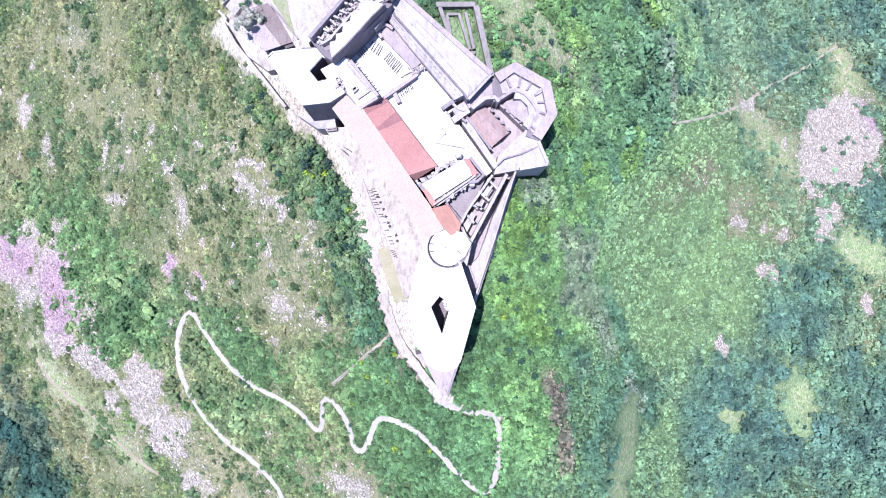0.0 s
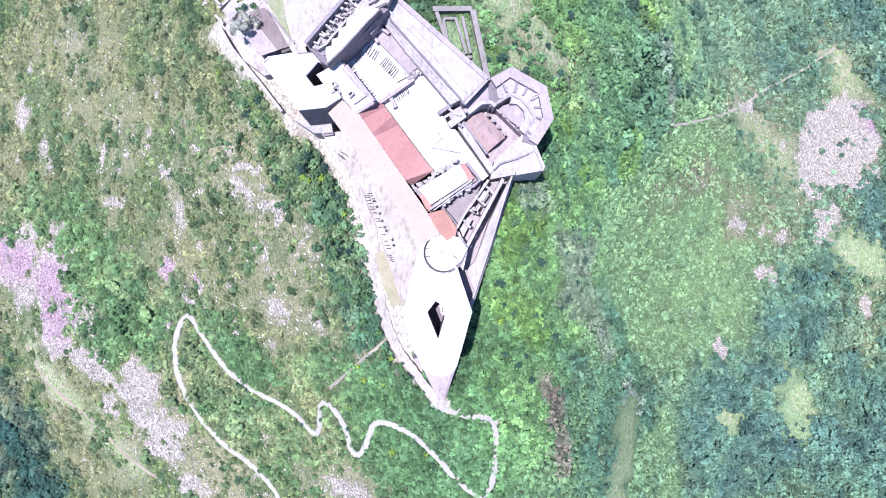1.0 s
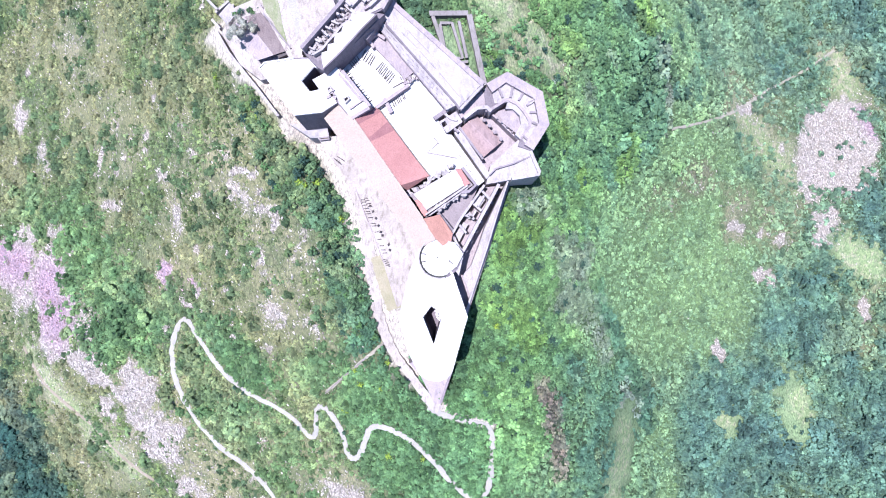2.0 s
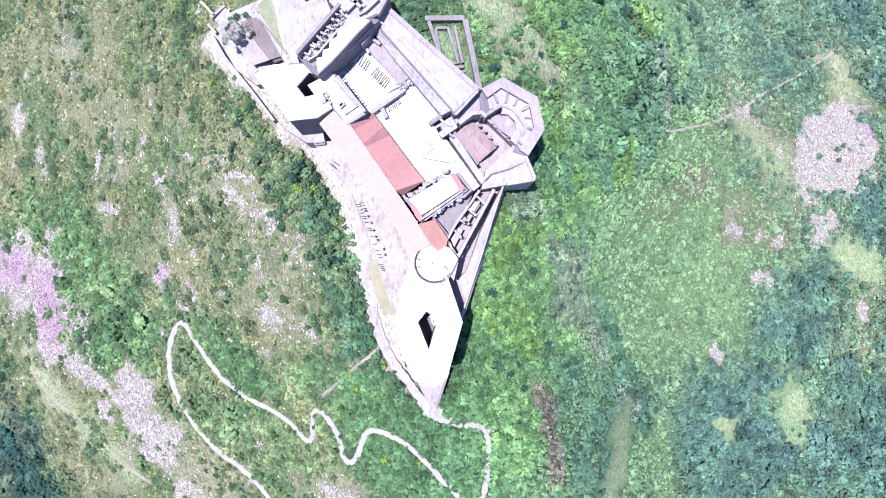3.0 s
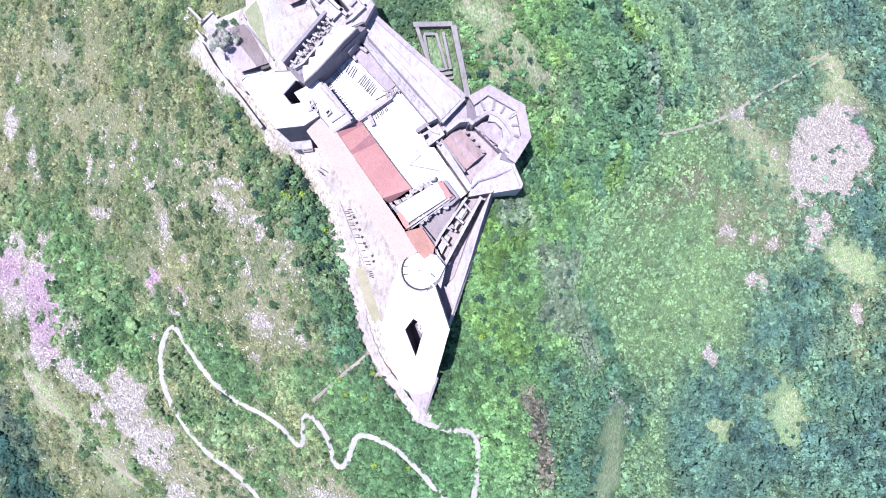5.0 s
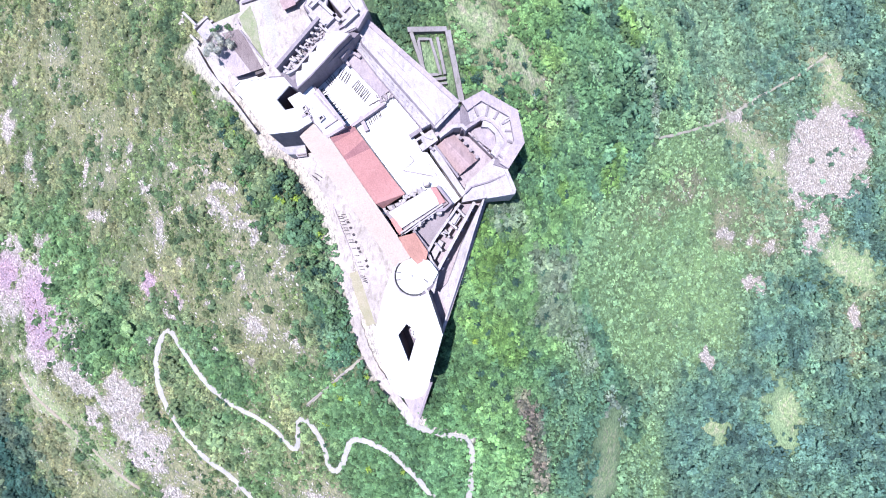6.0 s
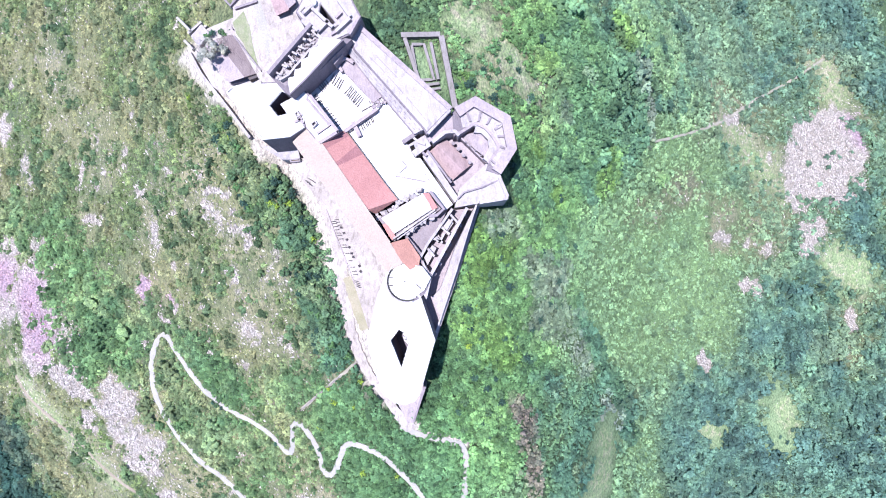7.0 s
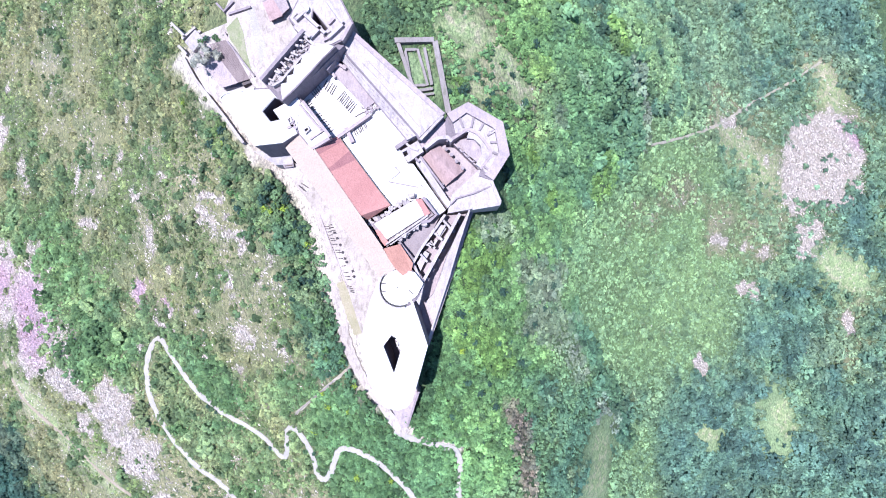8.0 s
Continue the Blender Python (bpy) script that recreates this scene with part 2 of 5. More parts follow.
BUSHY = [((-141.7, -81.3), (-68.9, -113.4), 22), ((-40.0, -69.1), (20.9, -101.3), 24), ((-63.9, -59.6), (-25.6, -70.5), 14), ((-238.3, 3.9), (-188.5, -39.8), 26), ((-126.5, -49.8), (-92.9, -66.9), 14), ((-24.2, -114.7), (15.8, -121.1), 16), ((-297.7, 4.3), (-275.0, 27.0), 18)]
BROWN = [((53.3, -65.6), (60.7, -80.2), 4), ((58.8, -85.4), (65.9, -115.5), 4)]
BELT = [((86.3, 112.6), (130.1, 115.7), 15), ((89.8, 86.1), (141.5, 91.7), 16), ((77.9, 62.3), (99.8, 55.4), 8), ((96.3, -22.4), (138.7, -84.5), 6), ((141.1, -92.9), (153.0, -124.6), 6), ((49.2, 47.3), (52.5, 42.7), 5)]
GREY = [((37.6, 25.7), (44.8, 24.9), 6), ((61.1, 2.6), (79.0, -4.2), 8), ((68.6, -21.6), (88.0, -31.1), 9), ((97.1, -46.8), (106.6, -63.7), 6), ((78.4, 88.2), (78.9, 81.3), 3), ((150.3, 116.3), (163.8, 89.4), 4), ((93.6, 108.1), (95.7, 106.0), 3), ((132.4, 128.4), (144.7, 120.6), 4), ((127.8, -92.5), (139.6, -111.7), 5)]
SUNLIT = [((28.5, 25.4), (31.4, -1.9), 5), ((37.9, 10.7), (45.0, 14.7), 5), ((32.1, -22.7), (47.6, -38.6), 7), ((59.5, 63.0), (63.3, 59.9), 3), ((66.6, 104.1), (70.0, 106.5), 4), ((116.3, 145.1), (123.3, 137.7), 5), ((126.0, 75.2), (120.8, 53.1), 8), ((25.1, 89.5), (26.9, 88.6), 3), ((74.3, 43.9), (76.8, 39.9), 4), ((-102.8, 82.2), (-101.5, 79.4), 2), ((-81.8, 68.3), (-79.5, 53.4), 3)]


def cover(x, y, patches, soft=0.5, ragged=0.45):
    m = np.zeros_like(x)
    for (ax, ay), (bx, by), r in patches:
        reach = 2.6 * r
        near = (x > min(ax, bx) - reach) & (x < max(ax, bx) + reach) & (y > min(ay, by) - reach) & (y < max(ay, by) + reach)
        m[near] = np.maximum(m[near], blot(x[near], y[near], ax, ay, bx, by, r, soft, ragged))
    return m


def broken(x, y):
    """Uneven field between about -1 and 1, at three sizes."""
    return 0.5 * rough_noise(x, y, 17, 61) + 0.35 * rough_noise(x, y, 7, 62) + 0.3 * rough_noise(x, y, 3, 63)


def stony_at(x, y):
    slope = np.clip((-x - 40) / 30, 0, 1)
    crumbs = np.clip((0.55 * rough_noise(x, y, 9, 64) + 0.5 * rough_noise(x, y, 3.2, 65) + 0.3 * rough_noise(x, y, 40, 66) - 0.52) * 3, 0, 0.8) * slope
    return np.clip(np.maximum((1 - 0.5 * np.clip((x + 165) / 20, 0, 1) * (x < 0)) * cover(x, y, STONY, 1.5, 0.5) * (1.0 + 0.2 * (x > 320) - 0.3 * (x > 60) * (x < 320) + (0.9 + 0.9 * (x < 300)) * broken(x, y)) - 0.06 + 0.5 * cover(x, y, PINK[:2], 0.9, 0.8), crumbs), 0, 1)


def sparse_at(x, y):
    return np.clip(cover(x, y, SPARSE, 1.6, 0.9) * 1.1 + 0.75 * broken(x, y) - 0.2, 0, 1)


def seen(x, y):
    """Whether a place lies in the stretch of country shown."""
    d = 262 - height(x, y)
    return (np.abs(x - 10) < 0.9 * d + 8) & (np.abs(y - 8) < 0.505 * d + 14)


# ---- ground: one sheet, fine in the middle, coarse to the horizon ----
def steps(lo, hi, step, far):
    mid = list(np.arange(lo, hi + step, step))
    out, d, p = [], step, hi + step
    while p < far:
        d *= 1.35
        p += d
        out.append(p)
    low = [lo - (o - mid[-1]) for o in out]
    return np.array(low[::-1] + mid + out)


def mesh_from(name, verts, faces, material, attrs=None, colours=None):
    """A mesh from arrays; faces all have the same number of corners."""
    me = bpy.data.meshes.new(name)
    n, k = faces.shape
    me.vertices.add(len(verts))
    me.vertices.foreach_set("co", np.ascontiguousarray(verts, np.float32).ravel())
    me.loops.add(n * k)
    me.loops.foreach_set("vertex_index", np.ascontiguousarray(faces, np.int32).ravel())
    me.polygons.add(n)
    me.polygons.foreach_set("loop_start", np.arange(0, n * k, k, dtype=np.int32))
    me.update(calc_edges=True)
    for key, values in (attrs or {}).items():
        me.attributes.new(key, "FLOAT", "POINT").data.foreach_set("value", np.ascontiguousarray(values, np.float32))
    for key, values in (colours or {}).items():
        me.attributes.new(key, "FLOAT_COLOR", "POINT").data.foreach_set("color", np.ascontiguousarray(values, np.float32).ravel())
    me.materials.append(material)
    return me


def land_material():
    s = Shader("hillside_soil_and_grass", 0.95)
    fine, mid, big = s.noise(1.1, 6, 0.7), s.noise(0.22, 5, 0.65), s.noise(0.03, 4, 0.6)
    green = s.mix(s.ramp(mid, (0.35, (0, 0, 0)), (0.65, (1, 1, 1))), (0.03, 0.055, 0.028), (0.06, 0.085, 0.04))
    dry = s.mix(s.ramp(mid, (0.4, (0, 0, 0)), (0.62, (1, 1, 1))), (0.11, 0.115, 0.06), (0.2, 0.175, 0.112))
    c = s.mix(s.math("MULTIPLY", s.attr("dry"), s.ramp(big, (0.3, (0.35, 0.35, 0.35)), (0.7, (1, 1, 1)))), green, dry)
    c = s.mix(s.attr("grass"), c, s.mix(mid, (0.1, 0.16, 0.075), (0.16, 0.19, 0.11)))
    c = s.mix(s.attr("fern"), c, s.mix(mid, (0.085, 0.145, 0.06), (0.14, 0.195, 0.085)))
    c = s.mix(s.math("MULTIPLY", s.attr("tan"), 0.6), c, s.mix(fine, (0.195, 0.165, 0.1), (0.09, 0.112, 0.044)))
    c = s.mix(s.math("MULTIPLY", s.attr("clear"), 0.75), c, s.mix(s.ramp(mid, (0.36, (0, 0, 0)), (0.54, (1, 1, 1))), (0.31, 0.262, 0.198), (0.16, 0.205, 0.095)))
    crack = s.voronoi(0.9)
    stone = s.ramp(crack, (0.0, (0.4, 0.35, 0.32)), (0.45, (0.28, 0.245, 0.22)), (0.75, (0.13, 0.115, 0.105)))
    stone = s.mix(s.ramp(mid, (0.45, (0, 0, 0)), (0.6, (1, 1, 1))), stone, (0.2, 0.168, 0.145))
    stone = s.mix(s.attr("pink"), stone, s.mix(mid, (0.27, 0.195, 0.24), (0.15, 0.1, 0.13)))
    patchy = s.ramp(s.math("ADD", s.attr("stony"), s.math("MULTIPLY", s.math("SUBTRACT", fine, 0.5), 1.2)), (0.42, (0, 0, 0)), (0.58, (1, 1, 1)))
    c = s.mix(patchy, c, stone)
    c = s.mix(s.attr("bare"), c, s.mix(fine, (0.42, 0.37, 0.34), (0.24, 0.2, 0.17)))
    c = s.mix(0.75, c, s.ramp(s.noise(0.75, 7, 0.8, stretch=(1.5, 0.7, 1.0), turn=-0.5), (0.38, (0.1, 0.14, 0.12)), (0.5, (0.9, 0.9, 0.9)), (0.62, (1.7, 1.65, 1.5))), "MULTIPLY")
    return s.done(c, s.math("ADD", fine, s.math("MULTIPLY", crack, s.attr("stony"))), 0.8, 0.5)


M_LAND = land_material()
TERRACE = [((-47.1, 48.8), (-35.0, 27.0), 7), ((-32.6, 22.1), (-23.5, -14.7), 9), ((-23.7, -19.9), (-12.8, -52.2), 7), ((-1.1, -69.0), (27.5, -81.9), 2.6), ((-99.1, 100.9), (-64.8, 66.5), 6),
           ((-62.3, 59.1), (-44.6, 46.3), 6)]
gx, gy = steps(-330, 400, 2.5, 3500), steps(-200, 230, 2.5, 3500)
GX, GY = np.meshgrid(gx, gy)
fx, fy = GX.ravel(), GY.ravel()
idx = np.arange(fx.size).reshape(GX.shape)
quads = np.stack([idx[:-1, :-1], idx[:-1, 1:], idx[1:, 1:], idx[1:, :-1]], -1).reshape(-1, 4)
stony, sparse, grass = stony_at(fx, fy), sparse_at(fx, fy), cover(fx, fy, GRASS, 1.5, 1.1)
fern = cover(fx, fy, FERN, 1.8, 1.0) * (1 - sparse)
west = np.clip((-fx - 35 + 12 * rough_noise(fx, fy, 40, 8)) / 30, 0, 1)
dry = np.clip(west * (0.55 + 0.5 * rough_noise(fx, fy, 28, 9)) + sparse * 1.0, 0, 1) * (1 - cover(fx, fy, FOREST))
ground = new("ground", mesh_from("ground", np.stack([fx, fy, ground_z(fx, fy)], -1), quads, M_LAND,
                                 {"fern": fern, "pink": cover(fx, fy, PINK, 1.2, 0.6), "tan": np.clip(0.5 + 0.9 * rough_noise(fx, fy, 26, 71) + 0.6 * rough_noise(fx, fy, 9, 72), 0, 1) * west, "clear": cover(fx, fy, CLEARING, 1.6, 1.2), "stony": np.maximum(stony, sparse * 0.4), "dry": dry, "grass": grass * (fx > 0), "bare": cover(fx, fy, TERRACE)}))
for p in ground.data.polygons:
    p.use_smooth = True
tagged(ground, "steep scrub-covered mountainside with pale stony patches", "ground", kind="structure")


# ---- helpers for things ----
def thing(name, label, category, group="", at=(0, 0, 0)):
    ob = new(name)
    ob.location = at
    return tagged(ob, label, category, group)


def part(name, bm, material, parent, label=""):
    me = bpy.data.meshes.new(name)
    bmesh.ops.recalc_face_normals(bm, faces=bm.faces)
    bm.to_mesh(me)
    bm.free()
    me.materials.append(material)
    ob = new(name, me)
    ob.parent = parent
    return tagged(ob, label) if label else ob


def clockwise(pts):
    return sum(a[0] * b[1] - b[0] * a[1] for a, b in zip(pts, pts[1:] + pts[:1])) < 0


def offset(pts, d):
    """The outline moved outwards by d."""
    s = -1 if clockwise(pts) else 1
    out = []
    for i, p in enumerate(pts):
        a, b = Vector(pts[i - 1]), Vector(pts[(i + 1) % len(pts)])
        p = Vector(p)
        u, v = (p - a).normalized(), (b - p).normalized()
        n1, n2 = Vector((u.y, -u.x)) * s, Vector((v.y, -v.x)) * s
        m = n1 + n2
        k = max(1 + n1.dot(n2), 0.35)
        q = p + m * (d / k)
        out.append((q.x, q.y))
    return out


def prism(pts, z0, z1, batter=0.0, bevel=0.0):
    """A solid on an outline, z1 a number or one per corner, its foot wider by batter."""
    bm = bmesh.new()
    tops = z1 if isinstance(z1, (list, tuple)) else [z1] * len(pts)
    low = [bm.verts.new((*p, z0)) for p in (offset(pts, batter) if batter else pts)]
    top = [bm.verts.new((*p, z)) for p, z in zip(pts, tops)]
    bm.faces.new(low)
    bm.faces.new(top)
    for i in range(len(pts)):
        j = (i + 1) % len(pts)
        bm.faces.new((low[i], low[j], top[j], top[i]))
    if bevel:
        bmesh.ops.bevel(bm, geom=[e for e in bm.edges if all(v in top for v in e.verts)], offset=bevel, segments=1, affect="EDGES")
    return bm


def ring(pts, width, z0, z1, outer=0.0):
    """A parapet along a closed outline, width thick inwards."""
    a, b = offset(pts, outer) if outer else pts, offset(pts, -width)
    bm = bmesh.new()
    n = len(pts)
    v = [[bm.verts.new((*p, z)) for p in line] for line, z in ((a, z0), (a, z1), (b, z1), (b, z0))]
    for i in range(n):
        j = (i + 1) % n
        for k in range(4):
            m = (k + 1) % 4
            bm.faces.new((v[k][i], v[k][j], v[m][j], v[m][i]))
    return bm


def line_wall(pts, width, z0, z1):
    """A free wall along an open line, z0 and z1 numbers or one per point."""
    n = len(pts)
    lo = z0 if isinstance(z0, (list, tuple)) else [z0] * n
    hi = z1 if isinstance(z1, (list, tuple)) else [z1] * n
    bm = bmesh.new()
    rows = []
    for i, p in enumerate(pts):
        a, b = Vector(pts[max(i - 1, 0)]), Vector(pts[min(i + 1, n - 1)])
        d = (b - a).normalized()
        nrm = Vector((-d.y, d.x)) * width / 2
        l, r = Vector(p) + nrm, Vector(p) - nrm
        rows.append([bm.verts.new(c) for c in ((l.x, l.y, lo[i]), (l.x, l.y, hi[i]), (r.x, r.y, hi[i]), (r.x, r.y, lo[i]))])
    for a, b in zip(rows, rows[1:]):
        for k in range(4):
            m = (k + 1) % 4
            bm.faces.new((a[k], b[k], b[m], a[m]))
    bm.faces.new(rows[0])
    bm.faces.new(rows[-1][::-1])
    return bm


def slab(corners, thick):
    """A plate under any flat outline in space."""
    bm = bmesh.new()
    top = [bm.verts.new(c) for c in corners]
    low = [bm.verts.new((c[0], c[1], c[2] - thick)) for c in corners]
    bm.faces.new(top)
    bm.faces.new(low[::-1])
    for i in range(len(corners)):
        j = (i + 1) % len(corners)
        bm.faces.new((top[i], low[i], low[j], top[j]))
    return bm


def raised(pts, *zs):
    return [(x, y, z) for (x, y), z in zip(pts, zs if len(zs) > 1 else zs * len(pts))]


def disc(cx, cy, r, n=48, squash=1.0):
    return [(cx + r * math.cos(2 * math.pi * i / n), cy + r * squash * math.sin(2 * math.pi * i / n)) for i in range(n)]


def holed(outer, holes, z0, z1, batter=0.0, floor=None):
    """A solid on an outline with shafts sunk into it down to floor."""
    bm = bmesh.new()
    through = floor is None
    floor = z0 if through else floor
    edges = []

    def loop(pts, z):
        vs = [bm.verts.new((*p, z)) for p in pts]
        return vs, [bm.edges.new((a, b)) for a, b in zip(vs, vs[1:] + vs[:1])]

    def skirt(a, b):
        for i in range(len(a)):
            k = (i + 1) % len(a)
            bm.faces.new((a[i], a[k], b[k], b[i]))

    top, e = loop(outer, z1)
    edges += e
    low, _ = loop(offset(outer, batter) if batter else outer, z0)
    skirt(top, low)
    for h in holes:
        ht, e = loop(h, z1)
        edges += e
        hl, _ = loop(offset(h, -0.3), floor)
        skirt(ht, hl)
        if not through:
            bm.faces.new(hl)
    bmesh.ops.triangle_fill(bm, use_beauty=True, use_dissolve=False, edges=edges)
    return bm


def block(pts3, z0, batter=0.0, bevel=0.0):
    return prism([p[:2] for p in pts3], z0, [p[2] for p in pts3], batter, bevel)


def join(*bms):
    """Several meshes in one."""
    out = bmesh.new()
    for bm in bms:
        me = bpy.data.meshes.new("tmp")
        bm.to_mesh(me)
        bm.free()
        out.from_mesh(me)
        bpy.data.meshes.remove(me)
    return out


def walls(parent, lines, width, z0, z1, material=None, name="low_wall"):
    for line in lines:
        part(name, line_wall(line, width, z0, z1), material or M_STONE, parent)


def chunk_mesh(seed):
    rng = random.Random(seed)
    bm = bmesh.new()
    r = bmesh.ops.create_cube(bm, size=0.9)
    for v in r["verts"]:
        v.co += Vector((rng.uniform(-.22, .22), rng.uniform(-.22, .22), rng.uniform(-.18, .18)))
    bmesh.ops.recalc_face_normals(bm, faces=bm.faces)
    me = bpy.data.meshes.new("stone")
    bm.to_mesh(me)
    bm.free()
    return me


CHUNKS = {}


def heap(parent, region, z, count, size, seed, material, rise=0.0):
    """Loose broken stones over an outline, each a part of its own."""
    rng = random.Random(seed)
    if material.name not in CHUNKS:
        CHUNKS[material.name] = [chunk_mesh(k) for k in range(6)]
        for me in CHUNKS[material.name]:
            me.materials.append(material)
    xs, ys = [p[0] for p in region], [p[1] for p in region]
    made = 0
    while made < count:
        x, y = rng.uniform(min(xs), max(xs)), rng.uniform(min(ys), max(ys))
        if not inside(np.array([x]), np.array([y]), region)[0]:
            continue
        made += 1
        s = size * rng.uniform(0.5, 1.5)
        ob = new("stone", rng.choice(CHUNKS[material.name]))
        ob.parent = parent
        ob.matrix_basis = Matrix.Translation((x, y, z + s * 0.15 + rise * rng.random())) @ Euler((rng.uniform(-.5, .5), rng.uniform(-.5, .5), rng.uniform(0, 6))).to_matrix().to_4x4() @ Matrix.Diagonal((s, s * rng.uniform(0.5, 1), s * rng.uniform(0.4, 0.8), 1))


def inside(x, y, poly):
    c = np.zeros(x.shape, bool)
    for (ax, ay), (bx, by) in zip(poly, poly[1:] + poly[:1]):
        hit = ((ay > y) != (by > y)) & (x < (bx - ax) * (y - ay) / (by - ay + 1e-9) + ax)
        c ^= hit
    return c


# ---- the prow battery ----
PROW = [(12.9, -22.8), (6.9, -44.4), (4.9, -47.1), (1.3, -48.4), (-2.7, -47.8), (-6.0, -45.7), (-10.5, -36.6), (-14.1, -23.2), (-9.8, -4.7), (-6.0, 4.2), (1.3, 0.2), (7.1, -5.6)]
KITE = [(-1.4, -18.7), (0.9, -20.1), (2.7, -23.2), (-0.4, -33.8), (-4.7, -23.0)]
prow = thing("prow_bastion", "tall pale stone bastion shaped like a ship's prow", "bastion")
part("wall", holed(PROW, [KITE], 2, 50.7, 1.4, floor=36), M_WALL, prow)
prow_deck = part("terrace", holed(offset(PROW, -0.7), [offset(KITE, 0.5)], 50.4, 50.95), M_WHITE, prow, "bright lime-washed terrace")
part("parapet", ring(PROW, 0.7, 50.4, 51.2, 0.12), M_WHITE, prow)
part("shaft_rim", ring(offset(KITE, 0.55), 0.55, 50.4, 51.1), M_WHITE, prow_deck)
heap(prow, [(-0.6, -19.3), (2.6, -22.5), (3.1, -24.3), (1.2, -24.7), (0.5, -21.3)], 46.5, 46, 0.9, 5, M_WHITE, 3.2)

# spur below the prow
spur = thing("spur_wall", "pale stone retaining spur at the foot of the prow", "retaining wall")
part("wall", block([(-12.5, -48.8, 17.5), (-7.6, -54.1, 16.5), (-0.5, -69.2, 13.2), (2.2, -68.9, 13.4), (7.1, -51.8, 17.0), (6.1, -44.4, 18.0)], 2, 0.8), M_DECK_WORN, spur)
part("coping", line_wall([(7.8, -50.4), (4.9, -59.5), (2.3, -68.2)], 0.9, [2, 2, 2], [18.6, 16.6, 14.4]), M_STONE, spur)

# ---- the round tower ----
TC = [(1.8, 0.5)][0]
tower = thing("round_tower", "low round pale stone tower with a flat roof", "tower")
part("wall", prism(disc(*TC, 8.3), 18, 51.0, 0.8), M_WALL, tower)
ARC = lambda r, lo, hi: [(TC[0] + r * math.cos(math.radians(a)), TC[1] + r * math.sin(math.radians(a))) for a in range(lo, hi + 1, 6)]
part("parapet", line_wall(ARC(8.1, 100, 286), 0.5, 50.8, 52.5), M_DECK, tower)
# Near-black colour stands for the parapet's shade in the gutter.
part("gutter", line_wall(ARC(7.5, 100, 292), 0.7, 50.6, 51.3), M_DARK_STRIP, tower, "gutter curve with its shade in the colour")
tower_deck = part("roof_deck", prism(ARC(7.15, 90, 300) + [(5.2, -5.5), (8.7, -2.8), (11.2, 2.1), (7.8, 6.5)], 50.6, 52.5), M_WHITE, tower, "bright lime roof deck edged by a gutter")
# Raised strips; the shade inside the slots is put into their colour.
for q in ([(-5.3, 2.1), (-3.5, 1.9)], [(-5.3, -1.1), (-3.5, -1.0)], [(5.5, -0.6), (7.3, -2.1)], [(0.7, 0.8), (1.2, 0.3)]):
    part("vent_slot", line_wall(q, 0.4, 52.3, 52.65), M_IRON_AND_GAPS, tower_deck, "narrow vent slot drawn as a dark strip")
part("link_deck", block([(7.9, 9.1, 50.0), (11.3, 1.2, 50.0), (9.5, -6.7, 50.3), (7.9, -4.4, 50.3)], 20), M_DECK, tower)

# ---- the western bastion ----
LB = [(-54.5, 55.5), (-68.5, 74.1), (-66.3, 76.3), (-54.8, 78.1), (-46.0, 78.6), (-37.8, 75.1), (-36.1, 73.3), (-37.8, 60.6), (-43.7, 56.8)]
WELL = [(-46.9, 74.8), (-42.2, 72.4), (-47.3, 69.6), (-44.6, 65.8), (-48.6, 64.9), (-51.9, 69.1)]
lbastion = thing("bastion", "massive pale stone bastion with an open light well", "bastion")
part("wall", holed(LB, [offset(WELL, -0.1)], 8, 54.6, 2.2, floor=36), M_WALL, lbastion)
part("terrace", holed(offset(LB, -0.7), [offset(WELL, 0.05)], 54.5, 55.0), M_WHITE, lbastion, "bright lime terrace with an angular light well")
part("parapet", line_wall([offset(LB, -0.3)[n] for n in (7, 8, 0, 1, 2, 3)], 0.7, 54.5, 55.3), M_WHITE, lbastion)
footing = part("footing", block([(-62.2, 57.1, 36.0), (-53.7, 51.6, 34.0), (-45.5, 51.6, 34.5), (-46.3, 56.6, 36.0)], 20, 0.6), M_DECK, lbastion)
part("hatch_frame", ring([(-49.8, 51.5), (-45.4, 52.0), (-45.2, 50.6), (-49.5, 50.1)], 0.5, 34, 35.4), M_STONE, footing)
part("hatch", prism([(-49.6, 51.3), (-45.7, 51.8), (-45.5, 50.8), (-49.4, 50.3)], 33.5, 34.7), M_WOOD, footing, "dark timber hatch")

# upper gatehouse between bastion and court
gate = thing("gatehouse", "pale stone gatehouse block with stepped parapets", "gatehouse")
GH = [(-36.3, 73.2), (-24.7, 58.8), (-32.6, 54.3), (-37.6, 60.3), (-41.0, 71.2)]
part("wall", prism(GH, 25, 54.4), M_WALL, gate)
part("roof_deck", prism(offset(GH, -0.5), 54.2, 54.75), M_WHITE, gate)
walls(gate, [[(-35.8, 72.8), (-25.1, 59.1)], [(-25.3, 58.5), (-32.0, 54.5)]], 1.2, 54.2, 55.9, M_DECK_WORN, "parapet")
walls(gate, [[(-37.2, 71.6), (-28.2, 61.1), (-33.0, 58.1)], [(-41.0, 66.8), (-39.2, 65.3), (-40.1, 63.7), (-38.3, 62.0)], [(-41.8, 62.4), (-38.7, 63.9)]], 0.9, 54.5, 55.7, M_DECK_WORN, "inner_wall")
